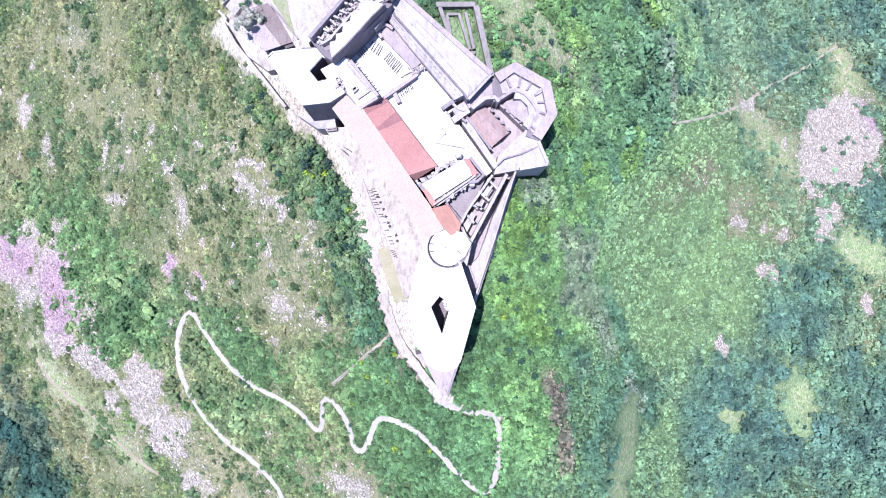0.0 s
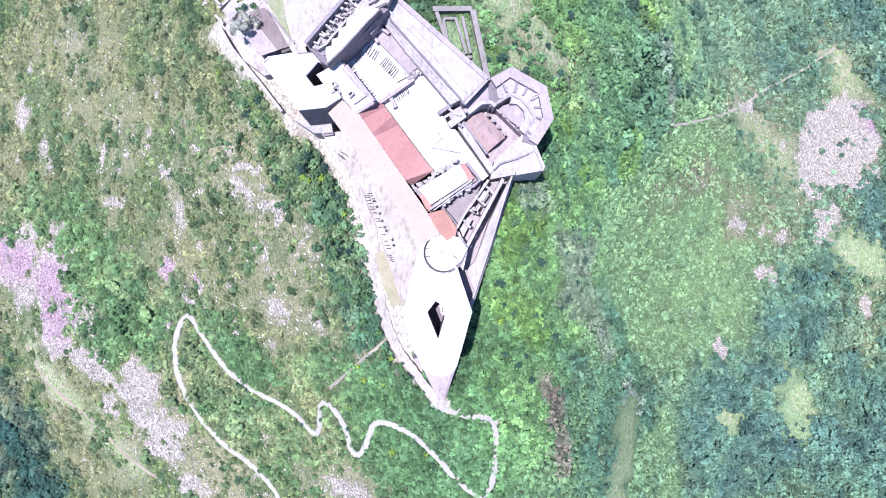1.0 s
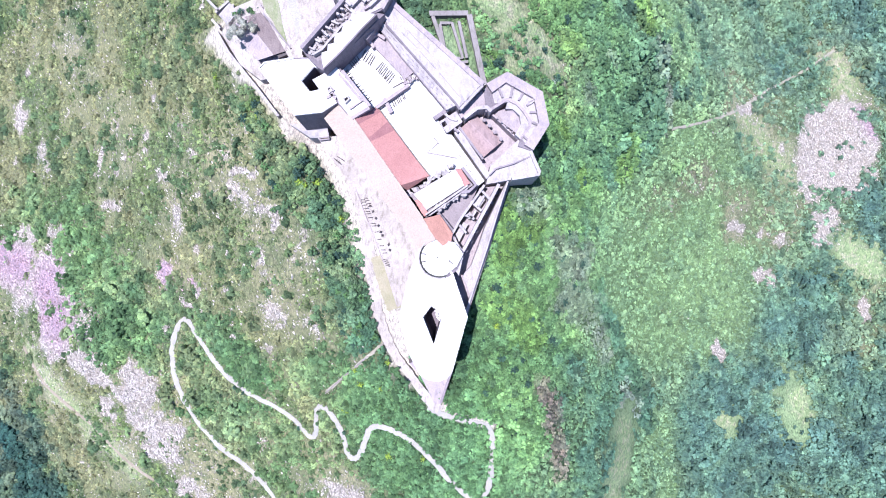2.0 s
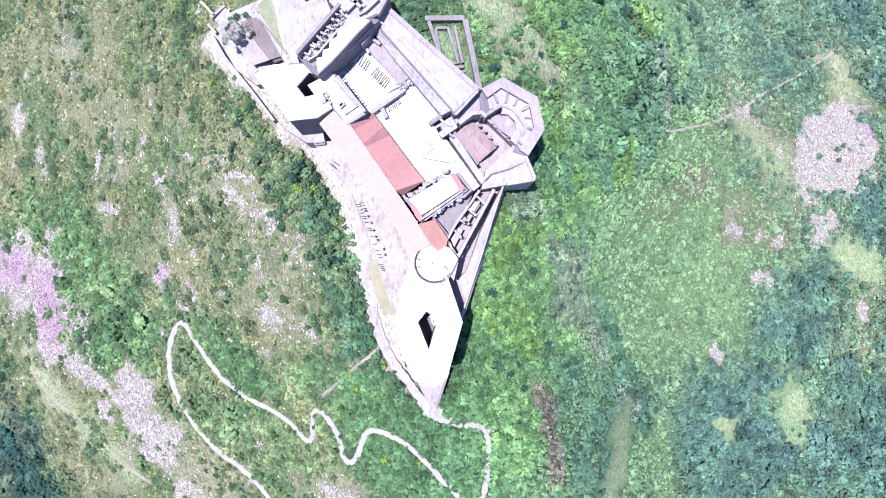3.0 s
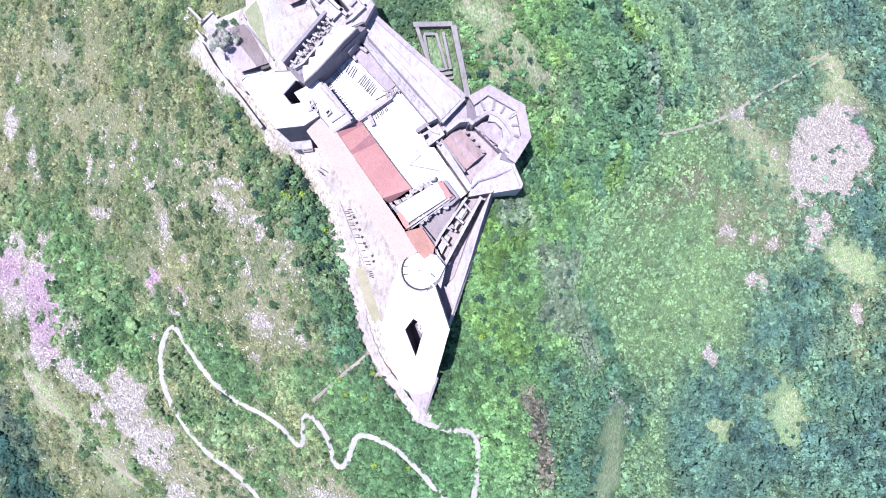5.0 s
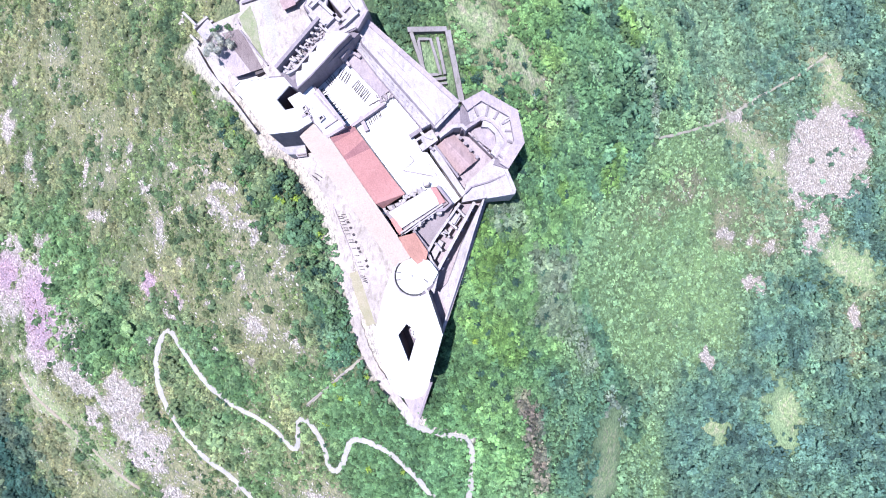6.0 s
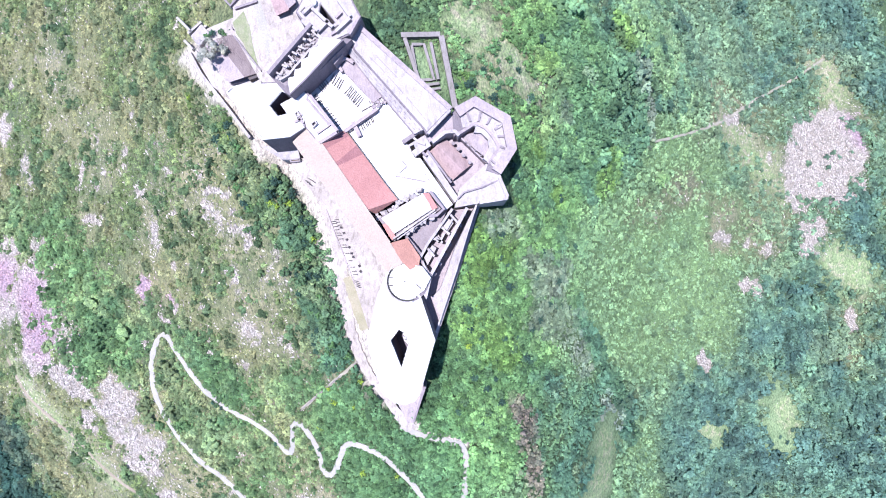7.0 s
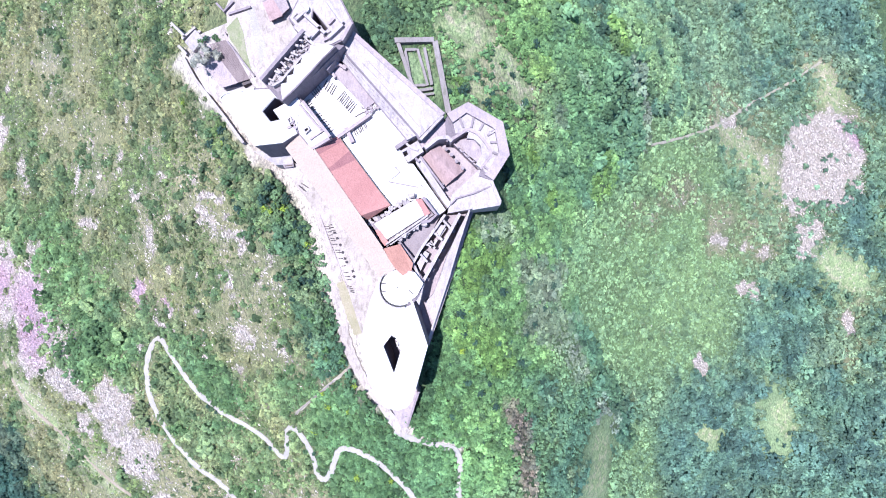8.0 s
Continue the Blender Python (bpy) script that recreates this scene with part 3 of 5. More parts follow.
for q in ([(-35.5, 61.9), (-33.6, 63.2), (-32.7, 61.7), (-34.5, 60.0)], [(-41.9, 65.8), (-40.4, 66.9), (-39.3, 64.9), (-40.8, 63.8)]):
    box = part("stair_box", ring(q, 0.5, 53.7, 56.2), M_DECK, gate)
    # Solid plug: the stairwell's darkness is put into its colour.
    part("stair_pit", prism(offset(q, -0.5), 53.0, 54.9), M_IRON_AND_GAPS, box, "stair opening drawn as a near-black plug")

# Low solid blocks whose dark colour paints the shade in the roof slots.
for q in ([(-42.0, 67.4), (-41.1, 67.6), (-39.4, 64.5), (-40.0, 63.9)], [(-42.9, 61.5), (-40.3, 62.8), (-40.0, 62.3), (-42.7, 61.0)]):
    part("slot", prism(q, 54.3, 54.9), M_IRON_AND_GAPS, gate, "narrow roof slot drawn as a dark block")

# ---- the keep ----
KEEP = [(-50.2, 79.2), (-33.6, 98.0), (-31.5, 96.0), (-19.2, 93.5), (-41.7, 71.4), (-45.1, 73.5)]
keep = thing("keep", "high grey stone keep with ruined roof chambers", "keep")
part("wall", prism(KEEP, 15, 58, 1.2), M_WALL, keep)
part("roof_deck", prism([(-49.5, 79.5), (-33.6, 97.1), (-30.2, 93.9), (-41.1, 75.7), (-44.7, 75.7)], 57.6, 58.2), M_STONE, keep)
walls(keep, [[(-49.7, 78.9), (-33.6, 97.6)]], 1.3, 58, 62.6, M_STONE, "outer_wall")
walls(keep, [[(-33.8, 97.3), (-31.3, 95.2)]], 1.0, 58, 61.8, M_DECK, "spine_wall")
a, b = Vector((-48.5, 78.2)), Vector((-34.1, 95.6))
c, d = Vector((-45.5, 76.9)), Vector((-31.9, 93.9))
rng = random.Random(8)
for k in range(1, 9):
    u = (k + rng.uniform(-0.3, 0.3)) / 9
    p, q = a.lerp(b, u), c.lerp(d, u)
    q = p.lerp(q, rng.uniform(0.5, 1.0)) + Vector((rng.uniform(-1, 1), rng.uniform(-1, 1)))
    part("chamber_wall", line_wall([tuple(p), tuple(q)], rng.uniform(0.6, 1.1), 57.5, rng.uniform(60.6, 62.0)), M_DECK, keep)
heap(keep, [tuple(a), tuple(b), tuple(d), tuple(c)], 58.2, 80, 1.05, 3, M_DECK, 1.0)
# broken vaults along the court side: three swollen bays
COURT_EDGE = [(-44.2, 74.6), (-41.7, 71.6), (-37.2, 76.1), (-32.1, 81.6), (-27.2, 87.1), (-22.1, 92.0)]
CROWNS = [(-42.5, 75.4), (-40.3, 78.4), (-37.8, 81.6), (-35.0, 85.8), (-31.4, 89.9), (-29.1, 93.3)]
for k in range(5):
    p, q = Vector(COURT_EDGE[1]).lerp(Vector(COURT_EDGE[5]), k / 5), Vector(COURT_EDGE[1]).lerp(Vector(COURT_EDGE[5]), (k + 1) / 5)
    c0, c1 = Vector(CROWNS[k]), Vector(CROWNS[k + 1])
    mid = (c0 + c1) / 2 + Vector((-1.3, 1.2))
    part("vault", prism([tuple(p), tuple(q), tuple(c1), tuple(mid), tuple(c0)], 57, [61.3, 61.4, 61.0 - 0.2 * (k % 2), 60.4, 61.2], bevel=0.25), M_WHITE, keep, "bright lime-covered broken vault")
part("gallery_wall", line_wall([(-45.9, 77.2), (-42.4, 79.2), (-39.9, 82.4), (-37.3, 85.2), (-34.8, 88.4), (-32.2, 90.1), (-30.1, 93.1)], 0.8, 57.8, 60.6), M_DECK, keep, "low zigzag wall behind the vaults")
# Thin facing added over the pale vault sides to paint them in shade.
part("court_parapet", line_wall([(-41.9, 71.3), (-37.0, 75.9), (-31.9, 81.4), (-27.0, 86.9), (-21.8, 91.9)], 0.5, 54, 61.5), M_WALL, keep, "dark facing towards the court, its shade in the colour")
part("string_course", line_wall([(-42.3, 72.1), (-30.1, 85.1), (-21.4, 93.6)], 0.4, 56.4, 57), M_STONE, keep)
for k in range(5):
    p = Vector((-40.0, 74.3)).lerp(Vector((-24.5, 91.7)), (k + 0.5) / 5)
    dirn = Vector((0.72, -0.69))
    e = p + dirn * 0.4
    # No hole is cut: a dark stub carries the port's shade as colour.
    part("gun_port", line_wall([tuple(p), tuple(e)], 1.6, 51, 53.4), M_IRON_AND_GAPS, keep, "gun port drawn as a dark stub")

# north block beyond the keep
north = thing("north_block", "grey stone block of roofless rooms and a light shaft", "building")
NB = [(-30.2, 92.0), (-37.9, 100.3), (-40.5, 103.5), (-35.8, 113.1), (-23.0, 116.3), (-15.4, 101.8), (-19.9, 95.0), (-26.1, 92.0)]
SHAFT = [(-30.9, 106.5), (-25.5, 99.7), (-26.6, 98.6), (-31.5, 102.9)]
part("wall", holed(NB, [SHAFT], 12, 58.5, 1.0, floor=40), M_WALL, north)
part("roof_deck", holed(offset(NB, -0.6), [offset(SHAFT, 0.4)], 58.4, 58.9), M_DECK, north)
walls(north, [[(-37.6, 99.7), (-32.3, 94.6), (-29.1, 92.0)], [(-33.8, 104.3), (-25.9, 97.1)], [(-25.9, 110.5), (-19.3, 101.0)], [(-19.3, 100.5), (-24.8, 95.4)], [(-37.2, 102.2), (-33.4, 105.6), (-35.5, 108.6)], [(-32.3, 94.6), (-27.4, 99.7)]], 1.2, 58, 60.8, M_DECK, "room_wall")
walls(north, [[(-15.9, 101.4), (-19.7, 94.6)], [(-22.7, 103.1), (-24.8, 100.9)], [(-26.7, 94.6), (-23.1, 96.7)]], 1.0, 58, 60.2, M_DECK_WORN, "room_wall")
part("cistern", prism(disc(*(-33.9, 106.5), 1.8, 24), 58, 60.6), M_WHITE, north, "round white cistern cap")
# Near-black plates paint the shade of two open chambers.
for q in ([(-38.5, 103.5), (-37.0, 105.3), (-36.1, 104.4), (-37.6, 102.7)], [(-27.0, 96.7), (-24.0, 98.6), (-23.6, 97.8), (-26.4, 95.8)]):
    part("pit", prism(q, 58, 59.2), M_IRON_AND_GAPS, north, "open chamber drawn as a dark plate")

# ---- north range ----
nrange = thing("north_range", "long pale stone range with stained flat roof", "building")
NRO = [(-18.8, 101.9), (19.0, 67.9), (9.4, 58.1), (8.1, 60.2), (-10.7, 81.4), (-19.2, 90.9), (-21.4, 97.9)]
part("wall", prism(NRO, 8, 53.8, 1.2), M_WALL, nrange)
part("roof_deck", prism(offset(NRO, -0.7), 53.6, 54.15), M_DECK, nrange, "pale stained lime roof")
part("parapet", line_wall([(-18.5, 101.3), (18.8, 68.0)], 1.9, 52.8, 54.7), M_DECK_WORN, nrange, "worn grey parapet")
part("end_parapet", line_wall([(18.6, 67.6), (9.9, 58.3)], 1.0, 52.8, 54.6), M_DECK, nrange)
# sloping gallery roof between the range and the court
UPPER_EDGE, COURT_SIDE = [(-19.9, 92.1), (-11.3, 82.6), (8.6, 60.4)], [(-22.8, 92.1), (-13.8, 80.4), (4.5, 58.8)]
for k in range(2):
    quad = [(*COURT_SIDE[k], 51.3), (*UPPER_EDGE[k], 53.4), (*UPPER_EDGE[k + 1], 53.4), (*COURT_SIDE[k + 1], 51.3)]
    nr_roof = part("gallery_roof", block(quad, 20), M_DECK, nrange, "pale gallery roof sloping to the court")
    a, b, c, d = (Vector(p) for p in quad)
    count = 3 + 7 * k
    for n in range(count):
        for across, span in ((0.3, 0.3), (0.62, 0.45)):
            u = (n + 0.2 + 0.37 * (across > 0.5)) / count
            p, q = (a.lerp(d, v).lerp(b.lerp(c, v), across) for v in (u, min(u + span / count, 1)))
            part("drain", line_wall([tuple(p.xy), tuple(q.xy)], 0.22, 51.0, p.z + 0.14), M_STONE, nr_roof, "short dark raised drain")
    part("cornice", line_wall([tuple(a.xy), tuple(d.xy)], 0.4, 50.3, 51.5), M_STONE, nr_roof)
for q in [[(-13.0, 88.3), (-6.8, 82.1)], [(-5.9, 81.0), (0.3, 74.0)], [(1.7, 72.5), (9.6, 63.2)], [(-10.7, 89.1), (-1.9, 80.0)]]:
    part("roof_seam", line_wall(q, 0.22, 54.0, 54.22), M_STONE, nrange)
part("gap_wall", line_wall([(-21.8, 95.6), (-24.2, 88.9), (-26.9, 85.4)], 1.4, 44, 55), M_STONE, nrange)
part("corner_room", join(line_wall([(-26.5, 87.1), (-22.9, 88.9), (-19.8, 86.9)], 1.1, 47, 51.6), line_wall([(-26.5, 87.1), (-24.2, 83.6)], 1.1, 47, 51.0)), M_DECK_WORN, nrange)

# ---- courts ----
court = thing("courtyard", "pale sunlit inner courtyard paved with lime", "courtyard")
part("upper_floor", prism([(-41.2, 71.2), (-25.4, 93.2), (-14.0, 81.4), (-6.7, 74.2), (-10.5, 69.0), (-21.9, 60.4), (-28.7, 58.8)], 18, 48.6), M_WHITE, court, "bright upper court floor")
part("side_terrace", prism([(-25.6, 85.7), (-21.8, 89.7), (-19.5, 88.4), (-7.5, 74.9), (-12.0, 71.7)], 40, 49.8), M_DECK_WORN, court, "worn pinkish side terrace")
heap(court, [(-14.0, 72.4), (-9.0, 75.1), (-6.7, 72.0), (-11.7, 69.5)], 48.9, 60, 0.8, 11, M_DECK_WORN, 0.3)
part("step_wall", line_wall([(-23.5, 60.2), (-18.7, 63.5), (-10.6, 69.2)], 1.3, 40, 50.0), M_DECK_WORN, court, "raised stone step wall")
part("stub_wall", line_wall([(-20.3, 64.2), (-17.5, 58.4)], 1.6, 40, 49.2), M_DECK_WORN, court)
part("edge_drain", line_wall([(-22.9, 60.3), (-13.8, 47.4), (-7.4, 39.3)], 0.8, 40, 47.6), M_DARK_STRIP, court, "dark strip below the eaves")
part("lower_floor", block([(-23.4, 60.1, 47.0), (-10.9, 70.0, 47.0), (-6.9, 74.1, 47.2), (5.2, 61.6, 47.0), (0.4, 57.4, 47.0), (4.5, 50.2, 46.8), (6.6, 50.2, 46.6), (19.9, 31.5, 46.3), (16.1, 28.5, 46.2), (9.8, 36.5, 46.6), (-2.7, 32.3, 46.8), (-9.6, 41.0, 47.0)], 18), M_WHITE, court, "bright lower court floor")
part("patched_ground", line_wall([(-0.5, 48.8), (1.3, 46.7), (-3.2, 42.8), (8.7, 40.6)], 0.4, 46.5, 47.12), M_STONE, court)
walls(court, [[(-37.7, 74.5), (-25.9, 59.9)]], 1.0, 44, 51.0, M_STONE, "court_wall")

# stair head block
stair = thing("stair_head", "small square stone stair head with an open well", "stair head")
SB = [(1.5, 54.9), (8.5, 59.2), (11.0, 54.9), (4.7, 50.4)]
part("wall", holed(SB, [[(2.4, 54.4), (4.0, 55.3), (4.9, 53.8), (3.3, 52.6)]], 30, 48.4, floor=42), M_DECK, stair)
part("rear_wall", line_wall([(-0.3, 56.0), (6.5, 60.6)], 1.6, 40, 49.6), M_STONE, stair)
part("side_wall", line_wall([(3.6, 58.3), (6.1, 56.1), (8.8, 55.2)], 0.9, 47, 49.3), M_DECK, stair)
part("post", line_wall([(7.7, 52.0), (9.3, 50.6)], 0.9, 44, 49.5), M_STONE, stair)

# wall walk beside the eastern court
wallwalk = thing("wall_walk", "narrow pale stone wall walk between two drains", "wall walk")
part("walk", prism([(7.6, 50.7), (9.6, 52.8), (22.2, 33.9), (20.6, 32.1)], 30, 47.6), M_DECK, wallwalk)
part("kerb", line_wall([(9.6, 52.9), (19.2, 40.0)], 0.8, 40, 48.4), M_STONE, wallwalk)
for k in range(9):
    p, q = Vector((5.7, 47.9)), Vector((17.4, 30.6))
    part("drain_slot", line_wall([tuple(p.lerp(q, (k + 0.15) / 9)), tuple(p.lerp(q, (k + 0.15 + 0.3 + 0.25 * (k % 3 == 0)) / 9))], 0.35, 46.0, 46.75), M_STONE, wallwalk, "short dark drain slot")

# ---- eastern bastion ----
rbastion = thing("bastion", "many-sided pinkish stone bastion with radial gun bays", "bastion")
RBO = [(19.4, 68.0), (28.3, 73.6), (42.6, 65.6), (44.9, 53.3), (38.0, 43.2), (33.1, 45.0), (34.0, 47.7), (37.5, 53.5), (36.2, 58.4), (30.8, 62.4), (28.1, 63.8), (22.3, 59.5), (20.1, 58.4)]
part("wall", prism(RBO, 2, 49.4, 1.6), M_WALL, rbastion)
part("parapet", line_wall([tuple(v) for v in [(21.4, 67.5), (28.3, 71.8), (40.8, 64.7), (43.1, 53.5), (37.1, 44.1)]], 4.2, 46, 51.6), M_DECK_WORN, rbastion, "broad worn parapet")
bays = part("bay_floor", prism([(22.3, 67.8), (28.1, 70.5), (39.9, 64.2), (42.0, 54.3), (36.4, 45.7), (34.1, 48.0), (37.2, 53.9), (35.8, 58.4), (30.4, 62.6), (23.7, 61.9)], 48, 49.7), M_DECK, rbastion)
part("inner_parapet", line_wall([(22.3, 59.5), (28.6, 63.5), (32.6, 61.7), (35.3, 58.8), (38.0, 54.6), (37.6, 52.8), (33.8, 47.6)], 1.1, 38, 50.1), M_DECK_WORN, rbastion)
for q in ([(25.0, 68.5), (26.8, 64.0)], [(30.8, 68.5), (29.9, 64.0)], [(35.3, 66.7), (33.1, 62.9)], [(40.3, 63.4), (36.4, 60.9)], [(42.5, 58.0), (37.6, 58.2)], [(41.9, 52.8), (38.5, 54.2)], [(37.6, 46.7), (34.9, 48.8)]):
    part("bay_wall", line_wall(q, 0.8, 49, 50.7), M_STONE, bays)
part("sentry_box", ring([(37.1, 62.6), (39.3, 63.9), (40.0, 62.8), (37.7, 61.2)], 0.5, 49, 51), M_DECK, rbastion)
part("inner_floor", prism([(7.1, 55.9), (20.5, 61.8), (29.0, 66.5), (38.9, 60.6), (39.4, 54.8), (34.7, 47.9), (24.9, 36.6), (19.0, 31.2), (15.5, 37.1)], 8, 40.8), M_DECK_WORN, rbastion)
part("inner_walk", prism([(29.1, 63.4), (33.2, 61.8), (37.1, 58.9), (37.6, 54.4), (34.2, 47.8), (31.9, 49.6), (34.2, 53.7), (33.7, 57.3), (31.0, 59.8), (28.2, 60.0)], 30, 49.2), M_DECK, rbastion, "pale walk behind the gun bays")
part("ramp", block([(22.4, 59.7, 43), (28.8, 60.8, 46.5), (31.0, 59.9, 47.5), (33.7, 56.9, 47.8), (34.2, 53.5, 47.8), (33.3, 50.1, 47.5)], 30), M_DECK_WORN, rbastion, "long worn stepped ramp")
part("ramp_wall", line_wall([(23.1, 58.6), (33.9, 48.1)], 0.6, 38, 46.0), M_DECK_WORN, rbastion)
for q in [(25.1, 56.6), (26.9, 55.0), (29.0, 53.2), (31.1, 51.1)]:
    part("ramp_post", prism(disc(*q, 0.4, 8), 40, 47.6), M_STONE, rbastion)
part("curtain", line_wall([(11.5, 55.9), (16.7, 59.9), (20.5, 60.2), (22.3, 58.6)], 1.5, 30, 50.6), M_DECK, rbastion)
part("curtain_walk", prism([(10.4, 56.0), (9.3, 58.2), (18.9, 67.2), (21.9, 62.8), (21.2, 60.1), (16.7, 60.7)], 20, 49.2), M_DECK_WORN, rbastion)
part("south_terrace", block([(22.4, 37.7, 46.5), (33.3, 47.7, 48.5), (38.2, 43.2, 48.8), (42.1, 34.6, 48.8), (42.1, 33.7, 48.8), (30.5, 31.9, 47.0), (20.6, 30.1, 46.4)], 2, 1.6), M_DECK, rbastion)
part("terrace_kerb", line_wall([(21.8, 33.6), (24.2, 36.1), (31.5, 38.2), (37.8, 40.9)], 0.6, 44, 49), M_STONE, rbastion)
part("outer_parapet", line_wall([(38.0, 43.1), (41.6, 34.7), (41.4, 33.8), (30.6, 32.0)], 1.3, 40, 49.6), M_DECK, rbastion)

# barrack with a pink roof inside the bastion
barrack = thing("barrack", "small barrack with weathered pink tiled roof and chimneys", "building")
BW = [(10.5, 52.9), (17.3, 58.3), (26.7, 48.2), (19.7, 42.4)]
part("wall", prism(BW, 30, 42.6), M_STONE, barrack)
RN = [(13.4, 55.5, 46.5), (23.8, 44.8, 46.5)]
e = [(9.6, 52.9, 43.2), (19.7, 41.5, 43.2), (27.6, 48.1, 43.2), (17.0, 58.7, 43.2)]
part("roof_slope", slab([RN[0], RN[1], e[1], e[0]], 0.3), M_TILE_PINK, barrack)
part("roof_slope", slab([RN[1], RN[0], e[3], e[2]], 0.3), M_TILE_PINK, barrack)
part("ridge", line_wall([p[:2] for p in RN], 0.5, 46.2, 46.75), M_TILE_PINK, barrack, "rounded ridge tiles")
for q in [(11.3, 49.8), (13.4, 47.5), (15.7, 44.7), (18.5, 42.0), (20.1, 56.5), (22.2, 54.2), (24.3, 51.5), (26.8, 48.7)]:
    part("chimney", prism(disc(*q, 0.75, 8), 41, 45.2), M_STONE, barrack)

# ---- long gallery ----
gallery = thing("gallery", "long gallery under a faded clay tile roof", "building")
G1 = [(-43.9, 55.6, 51.0), (-38.2, 60.6, 53.0), (-31.3, 54.4, 55.3), (-13.2, 28.3, 55.3), (-4.6, 16.0, 55.3), (0.4, 7.7, 54.2), (-6.2, 4.1, 51.0)]
part("wall", prism([p[:2] for p in [(-43.5, 55.4, 50.0), (-38.6, 60.6, 50.0), (-22.8, 59.3, 50.0), (-2.6, 33.1, 48.0), (-11.7, 27.6, 48.0), (-5.5, 16.7, 50.0), (-0.7, 7.7, 50.0), (-5.9, 4.8, 50.0)]], 12, 47.5), M_STONE, gallery)
part("west_roof", slab([G1[0], G1[1], G1[2]], 0.4), M_TILE_PALE, gallery)
part("west_roof", slab([G1[0], G1[2], G1[3], G1[4], G1[5], G1[6]], 0.4), M_TILE_PALE, gallery, "pale tile slope with its sunlight in the colour")
RIDGE, EAVE = [(-31.3, 54.4, 55.2), (-13.4, 28.5, 55.2)], [(-23.2, 60.8, 49.0), (-7.5, 39.8, 49.0)]
along = lambda pair, u: tuple(Vector(pair[0]).lerp(Vector(pair[1]), u))
# The last value picks the darker tile colour for a band.
for u, v, p, q, old in ((0, 0.09, 0, 0.1, True), (0.09, 0.3, 0.1, 0.28, False), (0.3, 0.345, 0.28, 0.45, True), (0.345, 0.7, 0.45, 0.72, False), (0.7, 1.0, 0.72, 1.0, False)):
    part("east_roof", slab([along(RIDGE, u), along(RIDGE, v), along(EAVE, q), along(EAVE, p)], 0.4), M_TILE_DARKER if old else M_TILE, gallery, "darkened band of red tiles" if old else "faded red clay tile slope")
part("north_roof", slab([(-31.3, 54.4, 55.2), (-23.2, 60.8, 49.0), (-25.4, 58.9, 52.5)], 0.4), M_TILE, gallery)
part("hip_roof", slab([(-13.4, 28.5, 55.2), (-7.5, 39.8, 49.0), (-2.0, 33.3, 49.0)], 0.35), M_TILE, gallery, "red hipped roof end")
part("hip_roof", slab([(-13.4, 28.5, 55.2), (-2.0, 33.3, 49.0), (-11.0, 27.3, 49.6)], 0.35), M_TILE, gallery, "red hipped roof end")
part("south_roof", slab([(-4.8, 15.6, 55.0), (1.9, 17.6, 51.6), (7.1, 10.0, 51.6), (6.4, 6.9, 52.0), (3.0, 5.2, 53.2), (0.2, 8.1, 54.6)], 0.4), M_TILE_ORANGE, gallery, "orange-red tile slope")
part("ridge_tiles", line_wall([(-31.3, 54.4), (-13.2, 28.3), (-4.6, 16.0)], 0.4, 55.0, 55.55), M_TILE_PALE, gallery)
part("eave_board", line_wall([(-23.0, 60.6), (-7.3, 39.6), (-2.0, 33.0)], 0.3, 48.6, 49.15), M_WOOD, gallery)

# white-roofed hall
hall = thing("hall", "stone hall with bright limewashed roof and red gable tiles", "building")
H0 = [(-10.2, 25.2), (8.9, 36.1), (15.2, 29.4), (-0.0, 19.4), (-3.6, 16.3), (-7.7, 22.6)]
part("wall", prism(H0, 20, 49.8), M_STONE, hall)
part("roof_deck", slab([(-8.4, 25.4, 52.0), (7.9, 35.3, 52.0), (10.6, 31.0, 53.0), (-5.1, 22.0, 53.5)], 0.5), M_WHITE, hall, "bright limewashed roof slope")
part("roof_deck", slab([(-5.1, 22.0, 53.5), (10.6, 31.0, 53.0), (11.5, 28.9, 51.5), (-3.5, 19.2, 51.5)], 0.5), M_WHITE, hall)
part("gutter_wall", line_wall([(-3.7, 17.4), (4.6, 23.2), (12.8, 29.0)], 0.7, 49, 52), M_DECK, hall)
part("gutter_wall", line_wall([(-2.2, 17.2), (13.0, 28.0)], 0.5, 49, 51.3), M_DECK, hall)
part("gable_roof", slab([(7.9, 35.3, 52.2), (10.3, 35.6, 51.5), (13.9, 29.8, 51.5), (11.7, 28.6, 52.2)], 0.4), M_TILE, hall, "strip of pinkish red tiles")
part("gable_roof", slab([(-7.9, 22.9, 52.5), (-6.1, 23.6, 52.5), (-2.6, 18.1, 52.0), (-4.4, 16.5, 51.5)], 0.4), M_TILE, hall, "strip of pinkish red tiles")
part("step_wall", line_wall([(10.8, 36.2), (13.5, 32.7), (16.2, 29.3), (13.5, 26.8), (10.1, 26.4)], 1.2, 44, 51.4), M_STONE, hall)
heap(hall, [(-10.4, 25.3), (7.7, 36.2), (6.1, 37.4), (-11.5, 27.1)], 48.4, 22, 1.7, 21, M_DECK, 0.8)
heap(hall, [(-0.1, 18.5), (12.3, 26.0), (12.7, 27.6), (-1.0, 19.2)], 49.0, 20, 1.7, 22, M_DECK, 0.8)

# sunken triangular yard
yard = thing("sunken_yard", "shaded triangular yard with lavender-grey floor", "courtyard")
part("floor", prism([(-0.6, 18.6), (11.4, 27.4), (19.0, 31.6), (8.2, 11.2)], 15, 45.0), M_STONE, yard)
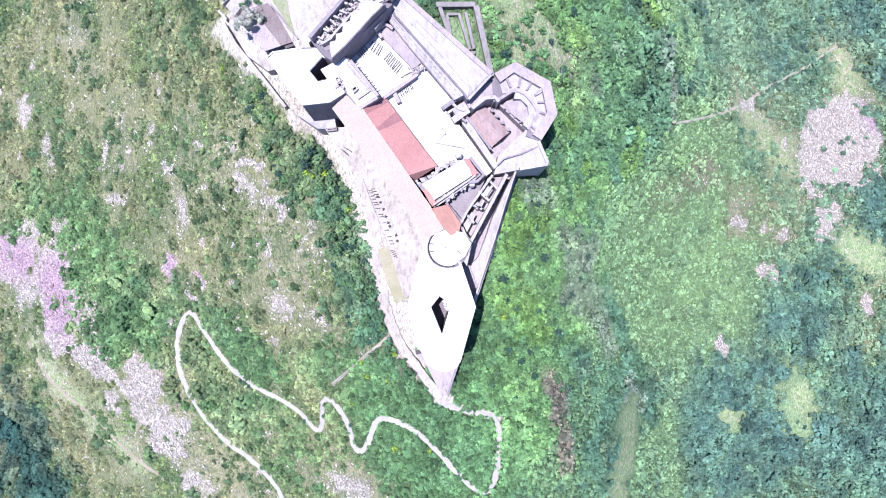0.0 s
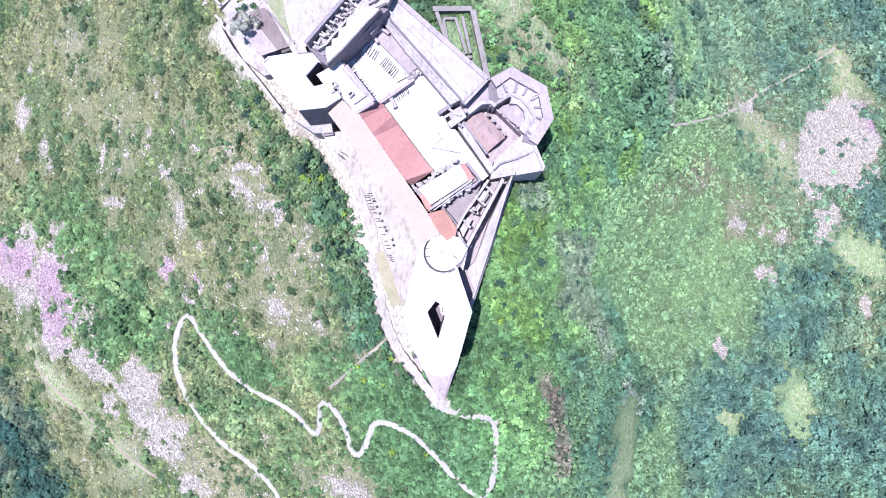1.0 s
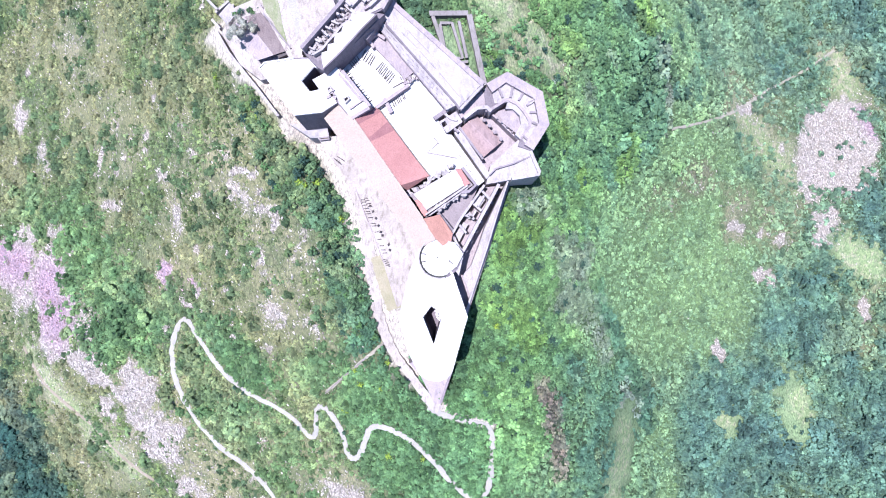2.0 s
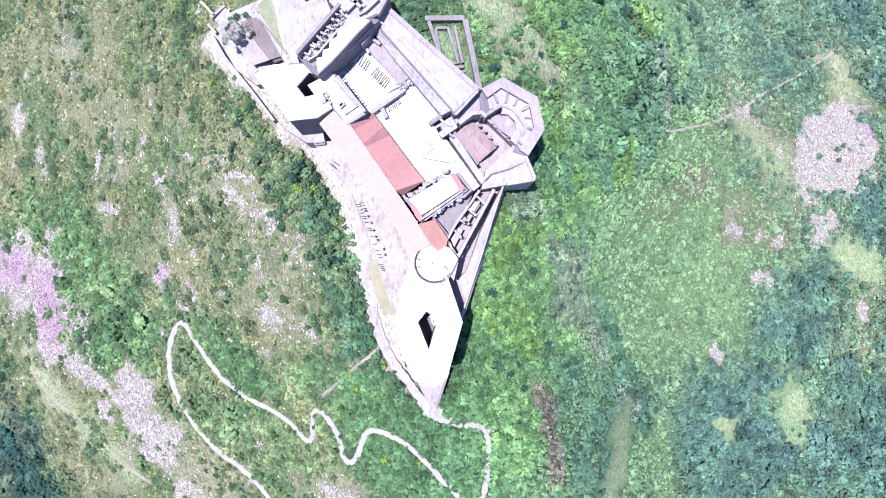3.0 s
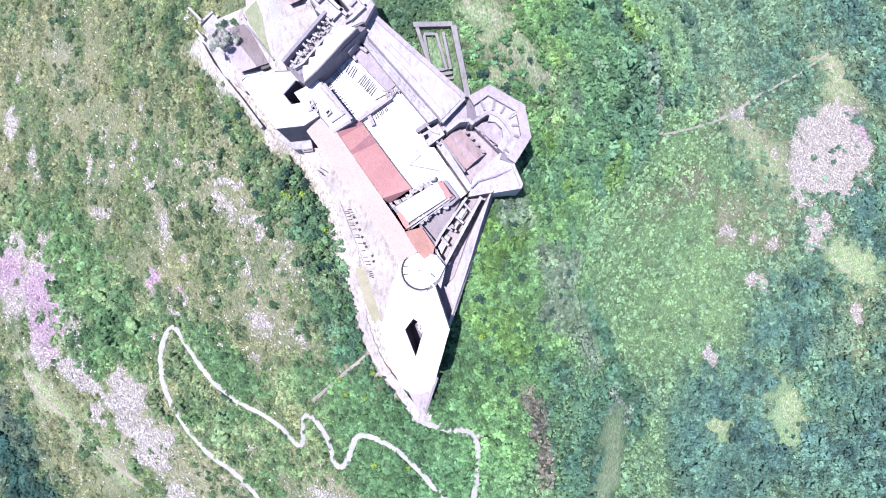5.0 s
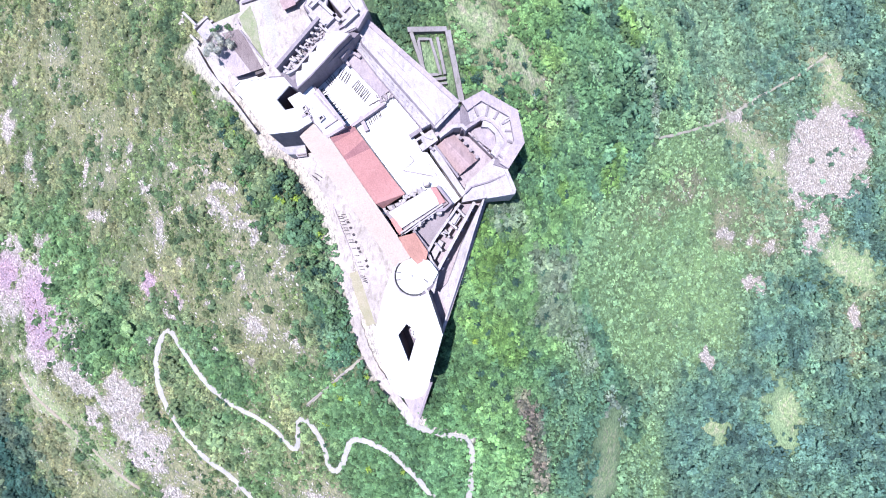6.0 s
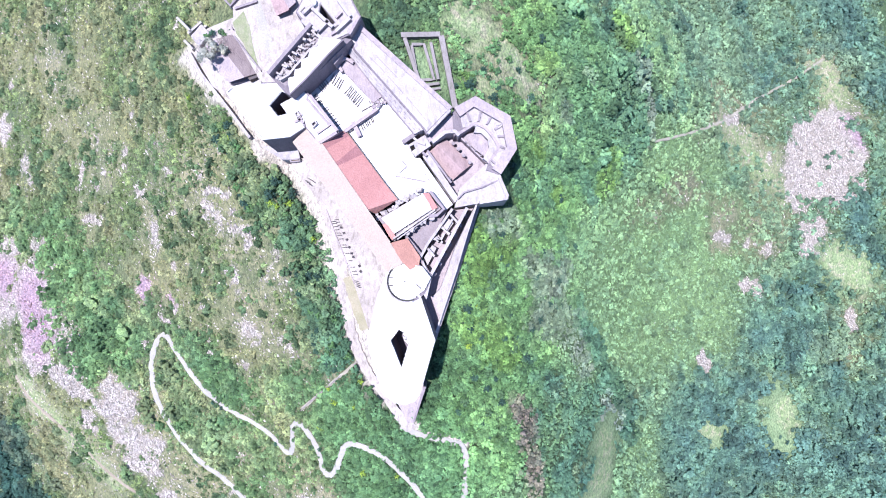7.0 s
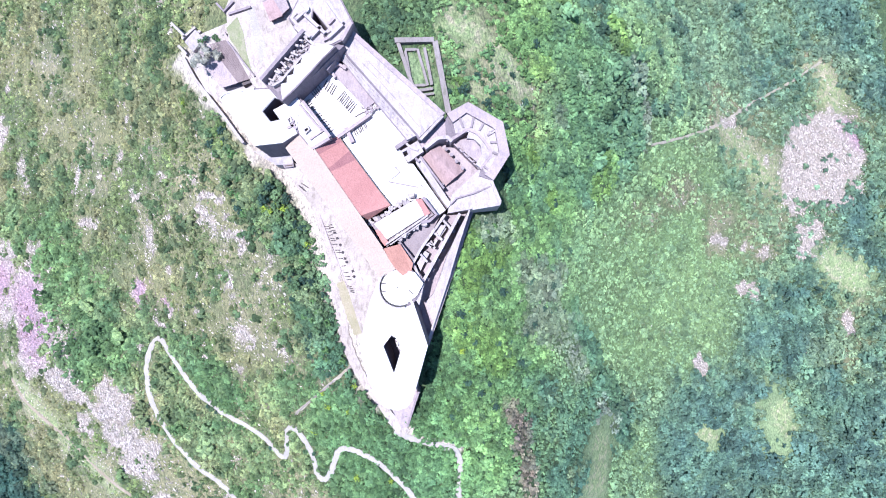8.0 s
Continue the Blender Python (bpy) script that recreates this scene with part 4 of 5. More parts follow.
part("side_wall", line_wall([(1.2, 18.5), (7.4, 10.9)], 1.0, 40, 49.5), M_STONE, yard)

# ---- eastern cells and outer walk ----
cells = thing("casemates", "row of roofless stone casemates", "casemate")
part("inner_wall", line_wall([(6.7, 9.5), (9.8, 15.4), (15.2, 23.1), (19.7, 29.5)], 1.0, 25, 49.6), M_DECK, cells)
part("outer_wall", line_wall([(10.5, 1.8), (16.6, 13.2), (22.2, 23.6), (25.6, 30.0)], 1.3, 12, 48.6), M_DECK, cells)
part("floor", prism([(6.9, 9.3), (19.7, 29.5), (25.3, 30.0), (10.9, 1.1)], 12, 41.5), M_DECK_WORN, cells)
for q in ([(14.3, 23.1), (18.6, 19.3)], [(17.9, 28.2), (21.8, 24.1)], [(11.6, 17.7), (14.8, 16.6), (16.4, 19.5)], [(9.8, 13.6), (12.5, 10.4)], [(13.0, 18.1), (15.7, 15.9)], [(17.0, 20.9), (19.7, 25.4)]):
    part("cross_wall", line_wall(q, 0.9, 40, 48.4), M_DECK, cells)
part("ledge", prism([(8.3, 9.9), (11.5, 14.9), (13.3, 13.8), (9.7, 6.7)], 40, 46.3), M_DECK, cells)
part("ledge", prism([(15.2, 22.3), (17.9, 26.0), (20.2, 23.9), (17.9, 20.5)], 40, 46.6), M_DECK, cells)
part("ledge", prism([(12.4, 17.7), (13.8, 19.6), (15.2, 17.7), (13.8, 15.9)], 40, 45.6), M_DECK, cells)
part("end_wall", line_wall([(6.7, 9.5), (11.2, 2.3)], 1.0, 25, 49.4), M_STONE, cells)
for k in range(7):
    p = Vector((10.8, 1.6)).lerp(Vector((25.6, 29.5)), (k + 0.5) / 7)
    q = p + Vector((0.88, -0.47)) * 1.5
    part("buttress", line_wall([tuple(p), tuple(q)], 1.3, 25, 43.5 - 0.2 * k), M_STONE, cells)

ditch = thing("ditch", "deep shaded dry ditch behind the outer wall", "ditch")
part("floor", prism([(6.8, -8.8), (10.5, 1.1), (26.3, 31.1), (32.0, 32.6), (22.8, 3.6), (13.0, -26.0)], 2, 35.5), M_DECK_WORN, ditch)
outer = thing("outer_walk", "pale sloping outer wall walk along the east flank", "wall walk")
part("walk", block([(29.9, 31.9, 44.0), (29.0, 30.8, 44.0), (26.4, 25.7, 43.2), (23.5, 19.4, 42.4), (20.6, 13.1, 41.5), (17.7, 4.5, 40.0), (14.9, -3.2, 39.0), (11.3, -7.1, 38.0), (15.3, -17.0, 37.4), (13.0, -24.0, 37.0), (21.7, 4.1, 40.0)], 2, 1.0), M_DECK, outer)
part("parapet", line_wall([(29.6, 31.7), (25.4, 18.3), (21.5, 4.6), (12.6, -23.2)], 0.7, [38, 36, 34, 30], [45, 43.4, 41, 38]), M_DECK, outer)

# ---- north-western bailey ----
bailey = thing("bailey", "pale north-western bailey terrace of trodden earth", "terrace")
part("upper_yard", prism([(-73.4, 117.8), (-66.2, 135.0), (-38.7, 135.0), (-37.9, 108.3), (-56.5, 86.8), (-53.6, 79.7), (-61.8, 84.4), (-72.4, 104.0)], 10, 38.0), M_EARTH, bailey)
part("lower_yard", block([(-95.0, 99.2, 27.5), (-88.8, 109.2, 30.0), (-74.1, 112.9, 34.0), (-74.1, 105.1, 34.0), (-62.4, 85.4, 35.0), (-54.2, 80.1, 35.0), (-75.5, 76.7, 33.0), (-85.7, 84.6, 29.5)], 4, 1.0), M_EARTH, bailey)
part("grass_strip", prism([(-73.3, 108.7), (-68.6, 113.5), (-65.9, 106.8), (-64.7, 99.2), (-62.0, 89.2), (-65.6, 93.0), (-68.5, 99.7), (-71.4, 103.5)], 37, 38.06), M_GRASS, bailey, "strip of thin dry grass")
part("path_strip", prism([(-65.2, 115.9), (-61.8, 118.3), (-56.5, 101.6), (-58.4, 92.0), (-61.3, 104.0)], 37, 38.05), M_GRAVEL, bailey, "pale trodden path")
part("retaining_wall", line_wall([(-98.3, 101.2), (-92.0, 90.9), (-78.6, 74.6), (-68.0, 61.3)], 1.2, 5, [25, 27, 30, 33]), M_DECK, bailey, "pale low retaining wall")
walls(bailey, [[(-74.4, 107.2), (-63.5, 88.4)], [(-69.4, 102.5), (-62.7, 89.0)]], 0.8, 28, 37.6, M_DECK_WORN, "yard_wall")
walls(bailey, [[(-71.9, 114.2), (-62.6, 117.3)], [(-77.0, 118.8), (-73.8, 115.4), (-70.0, 119.7)]], 0.9, 28, 39.2, M_STONE, "yard_wall")
walls(bailey, [[(-103.4, 116.4), (-96.8, 109.9)], [(-100.1, 106.2), (-96.3, 102.2)], [(-98.4, 109.3), (-92.5, 114.4)], [(-96.3, 107.8), (-90.2, 112.8)]], 1.0, 10, 26, M_DECK, "ruined_wall")
for k in range(6):
    p, q = (Vector(v) for v in [(-94.5, 105.6), (-89.8, 111.0)])
    r, t = (Vector(v) for v in [(-90.7, 101.4), (-86.3, 107.3)])
    part("paving_step", line_wall([tuple(p.lerp(r, k / 5)), tuple(q.lerp(t, k / 5))], 0.9, 20, 30.6 + 0.25 * k), M_DECK, bailey)
heap(bailey, [(-86.3, 107.2), (-80.2, 104.8), (-82.7, 101.2), (-87.5, 102.8)], 29, 40, 1.2, 31, M_WHITE, 0.8)

shed = thing("shed", "long shed with rusty brown weathered roof", "shed")
SH = [(-81.5, 102.6, 36.0), (-74.2, 104.3, 36.6), (-61.5, 87.8, 38.0), (-68.3, 85.6, 38.0), (-75.8, 84.1, 36.0), (-88.0, 98.3, 34.5)]
part("wall", prism([p[:2] for p in SH], 22, 33.8), M_STONE, shed)
part("roof", slab([SH[0], SH[1], SH[2], SH[3]], 0.3), M_RUST, shed)
for k in range(9):
    p, q = Vector(SH[0]).lerp(Vector(SH[1]), (k + 0.5) / 9), Vector(SH[3]).lerp(Vector(SH[2]), (k + 0.5) / 9)
    part("rib", slab([tuple(p + Vector((dx, dx * 0.3, 0.12))) if end == 0 else tuple(q + Vector((dx, dx * 0.3, 0.12))) for end, dx in ((0, -0.1), (0, 0.1), (1, 0.1), (1, -0.1))], 0.2), M_RUST, shed)
part("lean_to", slab([SH[0], SH[3], SH[4], SH[5]], 0.3), M_DECK_WORN, shed, "pinkish collapsed lean-to roof")
part("verge_wall", line_wall([(-72.4, 102.8), (-60.9, 88.1)], 0.6, 30, 38.9), M_STONE, shed)
# The doorway's shade is painted: a filled block in the dark colour.
part("doorway", line_wall([(-67.0, 85.7), (-62.7, 87.4)], 2.2, 30, 37.0), M_IRON_AND_GAPS, shed, "doorway recess drawn as a solid dark block")

roofless = thing("roofless_house", "ruined house with broken pinkish tile roof", "ruin")
part("roof", slab([(-56.7, 118.0, 41.0), (-53.6, 110.3, 41.0), (-48.3, 112.4, 41.5), (-50.2, 121.3, 41.5)], 0.4), M_TILE_PINK, roofless)
part("roof", slab([(-53.3, 121.1, 42.0), (-48.3, 113.1, 41.5), (-45.6, 115.9, 41.0), (-48.9, 123.9, 41.0)], 0.4), M_DECK_WORN, roofless)
part("wall", prism([(-56.8, 118.8), (-53.7, 111.2), (-46.4, 116.4), (-49.7, 124.0)], 30, 40.5), M_STONE, roofless)

# ---- ruined enclosure on the north-east slope ----
ruin = thing("enclosure", "roofless walled stone enclosure overgrown with grass", "ruin")


def slope_wall(line, width, rise, name="wall", mat=None):
    pts = []
    for p, q in zip(line, line[1:]):
        for k in range(4):
            pts.append(tuple(Vector(p).lerp(Vector(q), k / 4)))
    pts.append(line[-1])
    hi = [gz(*p) + rise for p in pts]
    part(name, line_wall(pts, width, [h - rise - 4 for h in hi], hi), mat or M_RUIN, ruin)


slope_wall([(-2.9, 107.5), (14.3, 109.5)], 2.2, 3.2)
slope_wall([(14.8, 108.7), (21.0, 74.7)], 2.4, 3.4)
slope_wall([(-1.4, 106.6), (5.3, 86.5)], 1.6, 2.6)
slope_wall([(1.7, 104.0), (7.1, 104.5), (11.8, 87.8), (4.7, 87.3), (1.7, 103.5)], 1.2, 1.8, "inner_wall")
slope_wall([(10.1, 105.5), (13.6, 87.8)], 1.3, 2.2, "inner_wall")
slope_wall([(6.0, 84.5), (14.1, 86.0)], 1.2, 2.4, "inner_wall")
slope_wall([(7.2, 82.6), (14.6, 83.8)], 1.0, 2.0, "inner_wall")

# ---- cannons ----
def barrel(length=2.7, r=0.21):
    """A gun barrel lying along y, with breech, swell and cascabel."""
    prof = [(-0.5, 0.08), (-0.46, 0.45), (-0.44, 0.9), (-0.4, 1.0), (-0.15, 0.9), (-0.13, 0.98), (-0.1, 0.86), (0.2, 0.72), (0.44, 0.6), (0.47, 0.78), (0.5, 0.72), (0.5, 0.35), (0.4, 0.3)]
    bm = bmesh.new()
    rows = []
    for y, k in prof:
        rows.append([bm.verts.new((r * k * math.cos(a), y * length, r + r * k * math.sin(a))) for a in [math.pi * i / 5 for i in range(10)]])
    for a, b in zip(rows, rows[1:]):
        for i in range(10):
            bm.faces.new((a[i], a[(i + 1) % 10], b[(i + 1) % 10], b[i]))
    bm.faces.new(rows[0])
    bm.faces.new(rows[-1])
    return bm


def make_cannon():
    gun = thing("cannon", "old dark iron cannon barrel lying on timber skids", "cannon", "cannons stored in the fortress")
    part("barrel", barrel(), M_IRON_AND_GAPS, gun)
    for y in (-0.8, 0.7):
        bm = bmesh.new()
        bmesh.ops.create_cube(bm, size=1, matrix=Matrix.Translation((0, y, 0.06)) @ Matrix.Diagonal((0.55, 0.2, 0.16, 1)))
        part("skid", bm, M_WOOD, gun)
    return gun


gun0 = make_cannon()
placed = 0


def guns(line, z, count, turn, seed, skip=0.0, stretch=1.3):
    global placed
    rng = random.Random(seed)
    (ax, ay), (bx, by) = line
    for k in range(count):
        if rng.random() < skip:
            continue
        u = (k + 0.5 + rng.uniform(-0.15, 0.15)) / count
        x, y = ax + (bx - ax) * u, ay + (by - ay) * u
        zz = (z if z is not None else gz(x, y)) + 0.02
        m = pose(x, y, zz, 0, 0, turn + rng.uniform(-6, 6)) @ Matrix.Diagonal((0.9, stretch, 1, 1))
        if placed == 0:
            gun0.matrix_basis = m
        else:
            copy_thing(gun0, m)
        placed += 1


guns([(-29.1, 82.4), (-24.5, 78.6)], 48.6, 5, -28, 1)
guns([(-22.7, 77.5), (-17.2, 71.6)], 48.6, 9, -36, 2)
guns([(-15.4, 69.3), (-12.9, 70.5)], 48.6, 3, -58, 3)
guns([(-17.5, 62.9), (-12.4, 66.8)], 47.0, 7, 25, 4)
guns([(-36.8, 74.7), (-34.0, 70.2)], 48.6, 6, -60, 5)
guns([(-33.1, 69.7), (-26.7, 61.6)], 48.6, 7, -62, 6)
guns([(-34.0, 77.4), (-30.9, 81.1)], 48.6, 5, 40, 7)


def west_terrace():
    """The long cannon terrace below the gallery, its floor falling to the south."""
    t = thing("cannon_terrace", "pale earthen terrace with rows of stored cannons", "terrace")
    part("floor", block([(-50.7, 51.7, 33.6), (-32.2, 53.4, 34.0), (-23.7, 42.5, 33.8), (-13.9, 26.7, 33.6), (-0.5, 6.0, 33.0), (4.4, -10.0, 32.0), (-4.3, -15.1, 31.0), (-17.0, -21.7, 29.0), (-22.1, -4.0, 31.5), (-26.3, 8.3, 32.5), (-36.1, 31.6, 33.0), (-44.7, 42.5, 33.2)], 6, 0.8), M_EARTH, t)
    part("kerb", line_wall([(-34.6, 30.3), (-31.1, 20.6), (-26.2, 8.3), (-22.7, -1.9)], 0.35, [28] * 4, [33.35, 33.25, 32.75, 31.9]), M_DECK_WORN, t, "thin stone kerb")
    return t


west_terrace()
guns([(-43.2, 42.4), (-40.7, 40.5)], 33.9, 3, 40, 15, 0.0, 0.5)
guns([(-42.2, 43.6), (-39.5, 41.9)], 33.9, 3, 60, 16, 0.0, 0.5)
guns([(-31.8, 25.9), (-26.2, 13.2)], 33.4, 10, 95, 8, 0.15, 0.55)
guns([(-30.4, 26.4), (-27.7, 21.5)], 33.4, 4, 95, 9, 0.1, 0.55)
guns([(-25.8, 12.0), (-21.8, 1.5)], 32.9, 7, 95, 10, 0.3, 0.55)
guns([(-21.9, -0.3), (-20.4, -3.9)], 32.3, 4, 75, 11, 0.0, 0.55)


def shot_pile():
    t = thing("cannonball_pile", "small dark pyramid of iron cannonballs", "cannonballs", "cannonball piles on the terrace")
    bm = bmesh.new()
    for lay, n in enumerate((3, 2, 1)):
        for i in range(n):
            for j in range(n):
                bmesh.ops.create_icosphere(bm, subdivisions=1, radius=0.17, matrix=Matrix.Translation(((i - (n - 1) / 2) * 0.33, (j - (n - 1) / 2) * 0.33, 0.17 + lay * 0.26)))
    part("balls", bm, M_IRON_AND_GAPS, t)
    return t


pile = shot_pile()
for k, p in enumerate([(-28.2, 22.5), (-27.0, 20.1), (-25.7, 17.2), (-24.7, 14.0), (-23.7, 11.3), (-23.0, 9.8), (-20.3, 5.9), (-19.8, 3.5)]):
    m = pose(*p, 33.3 - 0.05 * k, 0, 0, 20 * k) @ Matrix.Diagonal((1.1, 1.1, 1.0, 1))
    if k == 0:
        pile.scale = (1.1, 1.1, 1.0)
        pile.matrix_basis = m
    else:
        copy_thing(pile, pose(*p, 33.3 - 0.05 * k, 0, 0, 20 * k))

# ---- trail ----
TRAIL = [(-3.7, -70.5), (4.3, -75.4), (15.1, -78.4), (27.2, -81.9), (27.4, -98.5), (25.8, -118.1), (18.7, -123.2), (4.5, -108.2), (-12.1, -88.9), (-24.6, -82.6), (-33.3, -83.7), (-36.9, -97.0), (-41.9, -104.4), (-45.5, -101.7), (-48.7, -87.5), (-55.8, -76.8), (-62.3, -76.8), (-63.0, -93.4), (-67.6, -98.0), (-77.1, -86.2), (-94.5, -79.0), (-108.4, -73.7), (-121.2, -62.8), (-131.7, -46.8), (-137.9, -35.8), (-143.8, -35.5), (-151.0, -51.2), (-152.3, -64.6), (-149.0, -81.7), (-137.3, -102.4), (-117.3, -119.0), (-101.7, -131.4), (-93.3, -144.2), (-86.8, -160.8)]


def ribbon(line, width, lift=0.25, seed=1):
    """A track laid on the ground along a rounded line, with a worn uneven edge."""
    rng = random.Random(seed)
    pts = [Vector(p) for p in line]
    for _ in range(3):
        q = [pts[0]]
        for a, b in zip(pts, pts[1:]):
            q += [a.lerp(b, 0.25), a.lerp(b, 0.75)]
        pts = q + [pts[-1]]
    bm = bmesh.new()
    last = None
    for i, p in enumerate(pts):
        d = (pts[min(i + 1, len(pts) - 1)] - pts[max(i - 1, 0)]).normalized()
        nrm = Vector((-d.y, d.x))
        w = width / 2
        offs = (-w - rng.uniform(-0.25, 0.5), -w * 0.4, w * 0.4, w + rng.uniform(-0.25, 0.5))
        zs = [gz(p.x + nrm.x * o, p.y + nrm.y * o) for o in offs]
        near = [gz(p.x + d.x * k, p.y + d.y * k) for k in (-3, -1.5, 0, 1.5, 3)]
        top = max(sum(near) / 5, sum(zs) / 4) + lift + 0.12 * width
        row = [bm.verts.new((p.x + nrm.x * o, p.y + nrm.y * o, z)) for o, z in zip((offs[0] - 0.4, *offs, offs[3] + 0.4), (zs[0] - 1.5, top - 0.1, top, top, top - 0.1, zs[3] - 1.5))]
        if last:
            for k in range(5):
                bm.faces.new((last[k], row[k], row[k + 1], last[k + 1]))
        last = row
    return bm


UPPER = [(-46.4, 51.7), (-39.5, 38.8), (-33.1, 23.0), (-30.5, 8.3), (-29.3, -9.4), (-27.2, -25.3), (-24.3, -37.8), (-17.7, -50.3), (-10.8, -58.7), (-3.5, -67.8), (1.8, -71.9)]
STEPS = [(-25.1, -40.7), (-33.0, -47.3), (-42.7, -56.0), (-55.7, -68.3)]
upper = part("footpath", ribbon(UPPER, 4.6, 0.3, 2), M_EARTH, None)
tagged(upper, "broad white gravel footpath below the fortress wall", "path", kind="structure")
steps_path = part("steps_path", ribbon(STEPS, 0.9, 0.3, 3), M_TRACK, None)
tagged(steps_path, "narrow straight stepped path up the slope", "path", kind="structure")
turf = part("turf_strip", ribbon([(-26.2, 0.8), (-24.0, -8.0), (-21.4, -17.0), (-19.1, -23.9)], 6.6, 0.12, 4), M_TURF, None)
tagged(turf, "worn tan turf beside the footpath", "turf", kind="structure")
for side in (-0.7, 0.7):
    line = [(x + side * 0.6, y + side * 0.75) for x, y in STEPS]
    part("rail_kerb", line_wall(line, 0.2, [gz(*p) - 1 for p in line], [gz(*p) + 1.0 for p in line]), M_STONE, steps_path)
trail = part("trail", ribbon(TRAIL, 2.5), M_GRAVEL, None)
tagged(trail, "winding white gravel trail down the mountainside", "trail", kind="structure")



RIM = [(168.0, 91.1), (192.1, 98.6), (216.6, 107.4), (248.2, 119.8), (273.7, 132.8), (300.5, 150.3), (328.9, 163.9), (361.4, 182.1), (384.9, 198.5)]
DIRT = [(-274.5, -61.2), (-262.9, -76.9), (-244.8, -90.4), (-229.0, -100.8), (-214.4, -116.9), (-195.0, -134.1), (-174.9, -144.8)]
rim = part("dirt_track", ribbon(RIM, 2.2, 0.1, 11), M_TRACK, None)
tagged(rim, "overgrown pale dirt track across the eastern slope", "track", kind="structure")
dirt = part("dirt_track", ribbon(DIRT, 1.7, 0.15, 10), M_DIRT, None)
tagged(dirt, "narrow bare dirt track across the scrub", "track", kind="structure")

# ---- scrub and trees ----
def leaf_material(name):
    s = Shader(name, 0.75)
    tint = s.attr("tint", "Color")
    geo = s.node("ShaderNodeNewGeometry")
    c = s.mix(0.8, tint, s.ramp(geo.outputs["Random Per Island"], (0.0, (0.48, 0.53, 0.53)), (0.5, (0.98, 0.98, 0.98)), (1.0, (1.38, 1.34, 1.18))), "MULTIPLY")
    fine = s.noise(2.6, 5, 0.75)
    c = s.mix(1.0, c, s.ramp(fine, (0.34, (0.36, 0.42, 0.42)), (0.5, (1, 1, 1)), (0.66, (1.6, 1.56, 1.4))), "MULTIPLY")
    s.done(c, fine, 0.9, 0.9)
    thin = s.node("ShaderNodeBsdfTranslucent")
    s.link(c, thin.inputs[0])
    both = s.node("ShaderNodeMixShader")
    both.inputs[0].default_value = 0.15
    s.link(s.b.outputs[0], both.inputs[1])
    s.link(thin.outputs[0], both.inputs[2])
    s.link(both.outputs[0], s.t.nodes["Material Output"].inputs[0])
    return s.m


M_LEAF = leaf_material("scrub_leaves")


def tuft(rng, c, r, axis, rings=1):
    """A ragged leafy tuft at c that grows along axis: corners and triangles."""
    u = axis.orthogonal().normalized()
    w = axis.cross(u)
    rows = [(1.0, -0.25), (0.8, 0.45)][:rings] if rings > 1 else [(1.0, -0.1)]
    n = 6
    v, f = [], []
    start = rng.uniform(0, 6.3)
    for q, h in rows:
        for i in range(n):
            t = start + 2 * math.pi * i / n + rng.uniform(-.25, .25)
            k = q * rng.uniform(0.5, 1.35)
            v.append(c + (u * math.cos(t) + w * math.sin(t)) * (r * k) + axis * (r * (h + rng.uniform(-.2, .2))))
    v.append(c + axis * (r * rng.uniform(0.6, 0.95)) + (u * rng.uniform(-.3, .3) + w * rng.uniform(-.3, .3)) * r)
    for k in range(len(rows) - 1):
        for i in range(n):
            j = (i + 1) % n
            f += [(k * n + i, k * n + j, k * n + n + j), (k * n + i, k * n + n + j, k * n + n + i)]
    base = (len(rows) - 1) * n
    f += [(base + i, base + (i + 1) % n, len(v) - 1) for i in range(n)]
    return v, f


def spray(rng, c, s, n):
    """A bent leaf spray at c that faces n: corners and triangles."""
    u = n.orthogonal().normalized()
    u.rotate(Matrix.Rotation(rng.uniform(0, 6.3), 3, n))
    w = n.cross(u)
    return [c + u * s, c + w * s * 0.6 - n * s * 0.2, c - u * s, c - w * s * 0.6 - n * s * 0.2], [(0, 1, 2), (0, 2, 3)]


def gather(pieces):
    verts, faces = [], []
    for v, f in pieces:
        faces += [tuple(i + len(verts) for i in t) for t in f]
        verts += v
    return np.array([tuple(p) for p in verts]), np.array(faces)


def clump(rng, tufts, sprays, flat=0.7, leaf=0.2):
    """A bush of radius one: ragged tufts over a low dome, with loose sprays at their edges."""
    pieces, spots = [], []
    for i in range(tufts):
        a, q = 2.4 * i + rng.uniform(-.7, .7), math.sqrt((i + 0.3) / tufts) * rng.uniform(0.65, 0.95)
        c = Vector((q * math.cos(a), q * math.sin(a), (1 - 0.8 * q * q) * flat * rng.uniform(0.6, 1.0)))
        axis = Vector((c.x * 0.7, c.y * 0.7, 1.0)).normalized()
        r = rng.uniform(0.75, 1.25) * 0.95 / math.sqrt(tufts)
        spots.append((c, r))
        pieces.append(tuft(rng, c, r, axis))
    for i in range(sprays):
        c, r = rng.choice(spots)
        d = Vector((rng.gauss(0, 1), rng.gauss(0, 1), rng.uniform(0.1, 0.9))).normalized()
        n = (d + Vector((rng.gauss(0, .3), rng.gauss(0, .3), 0.6))).normalized()
        pieces.append(spray(rng, c + d * r * rng.uniform(0.8, 1.3), leaf * rng.uniform(0.6, 1.3), n))
    return gather(pieces)


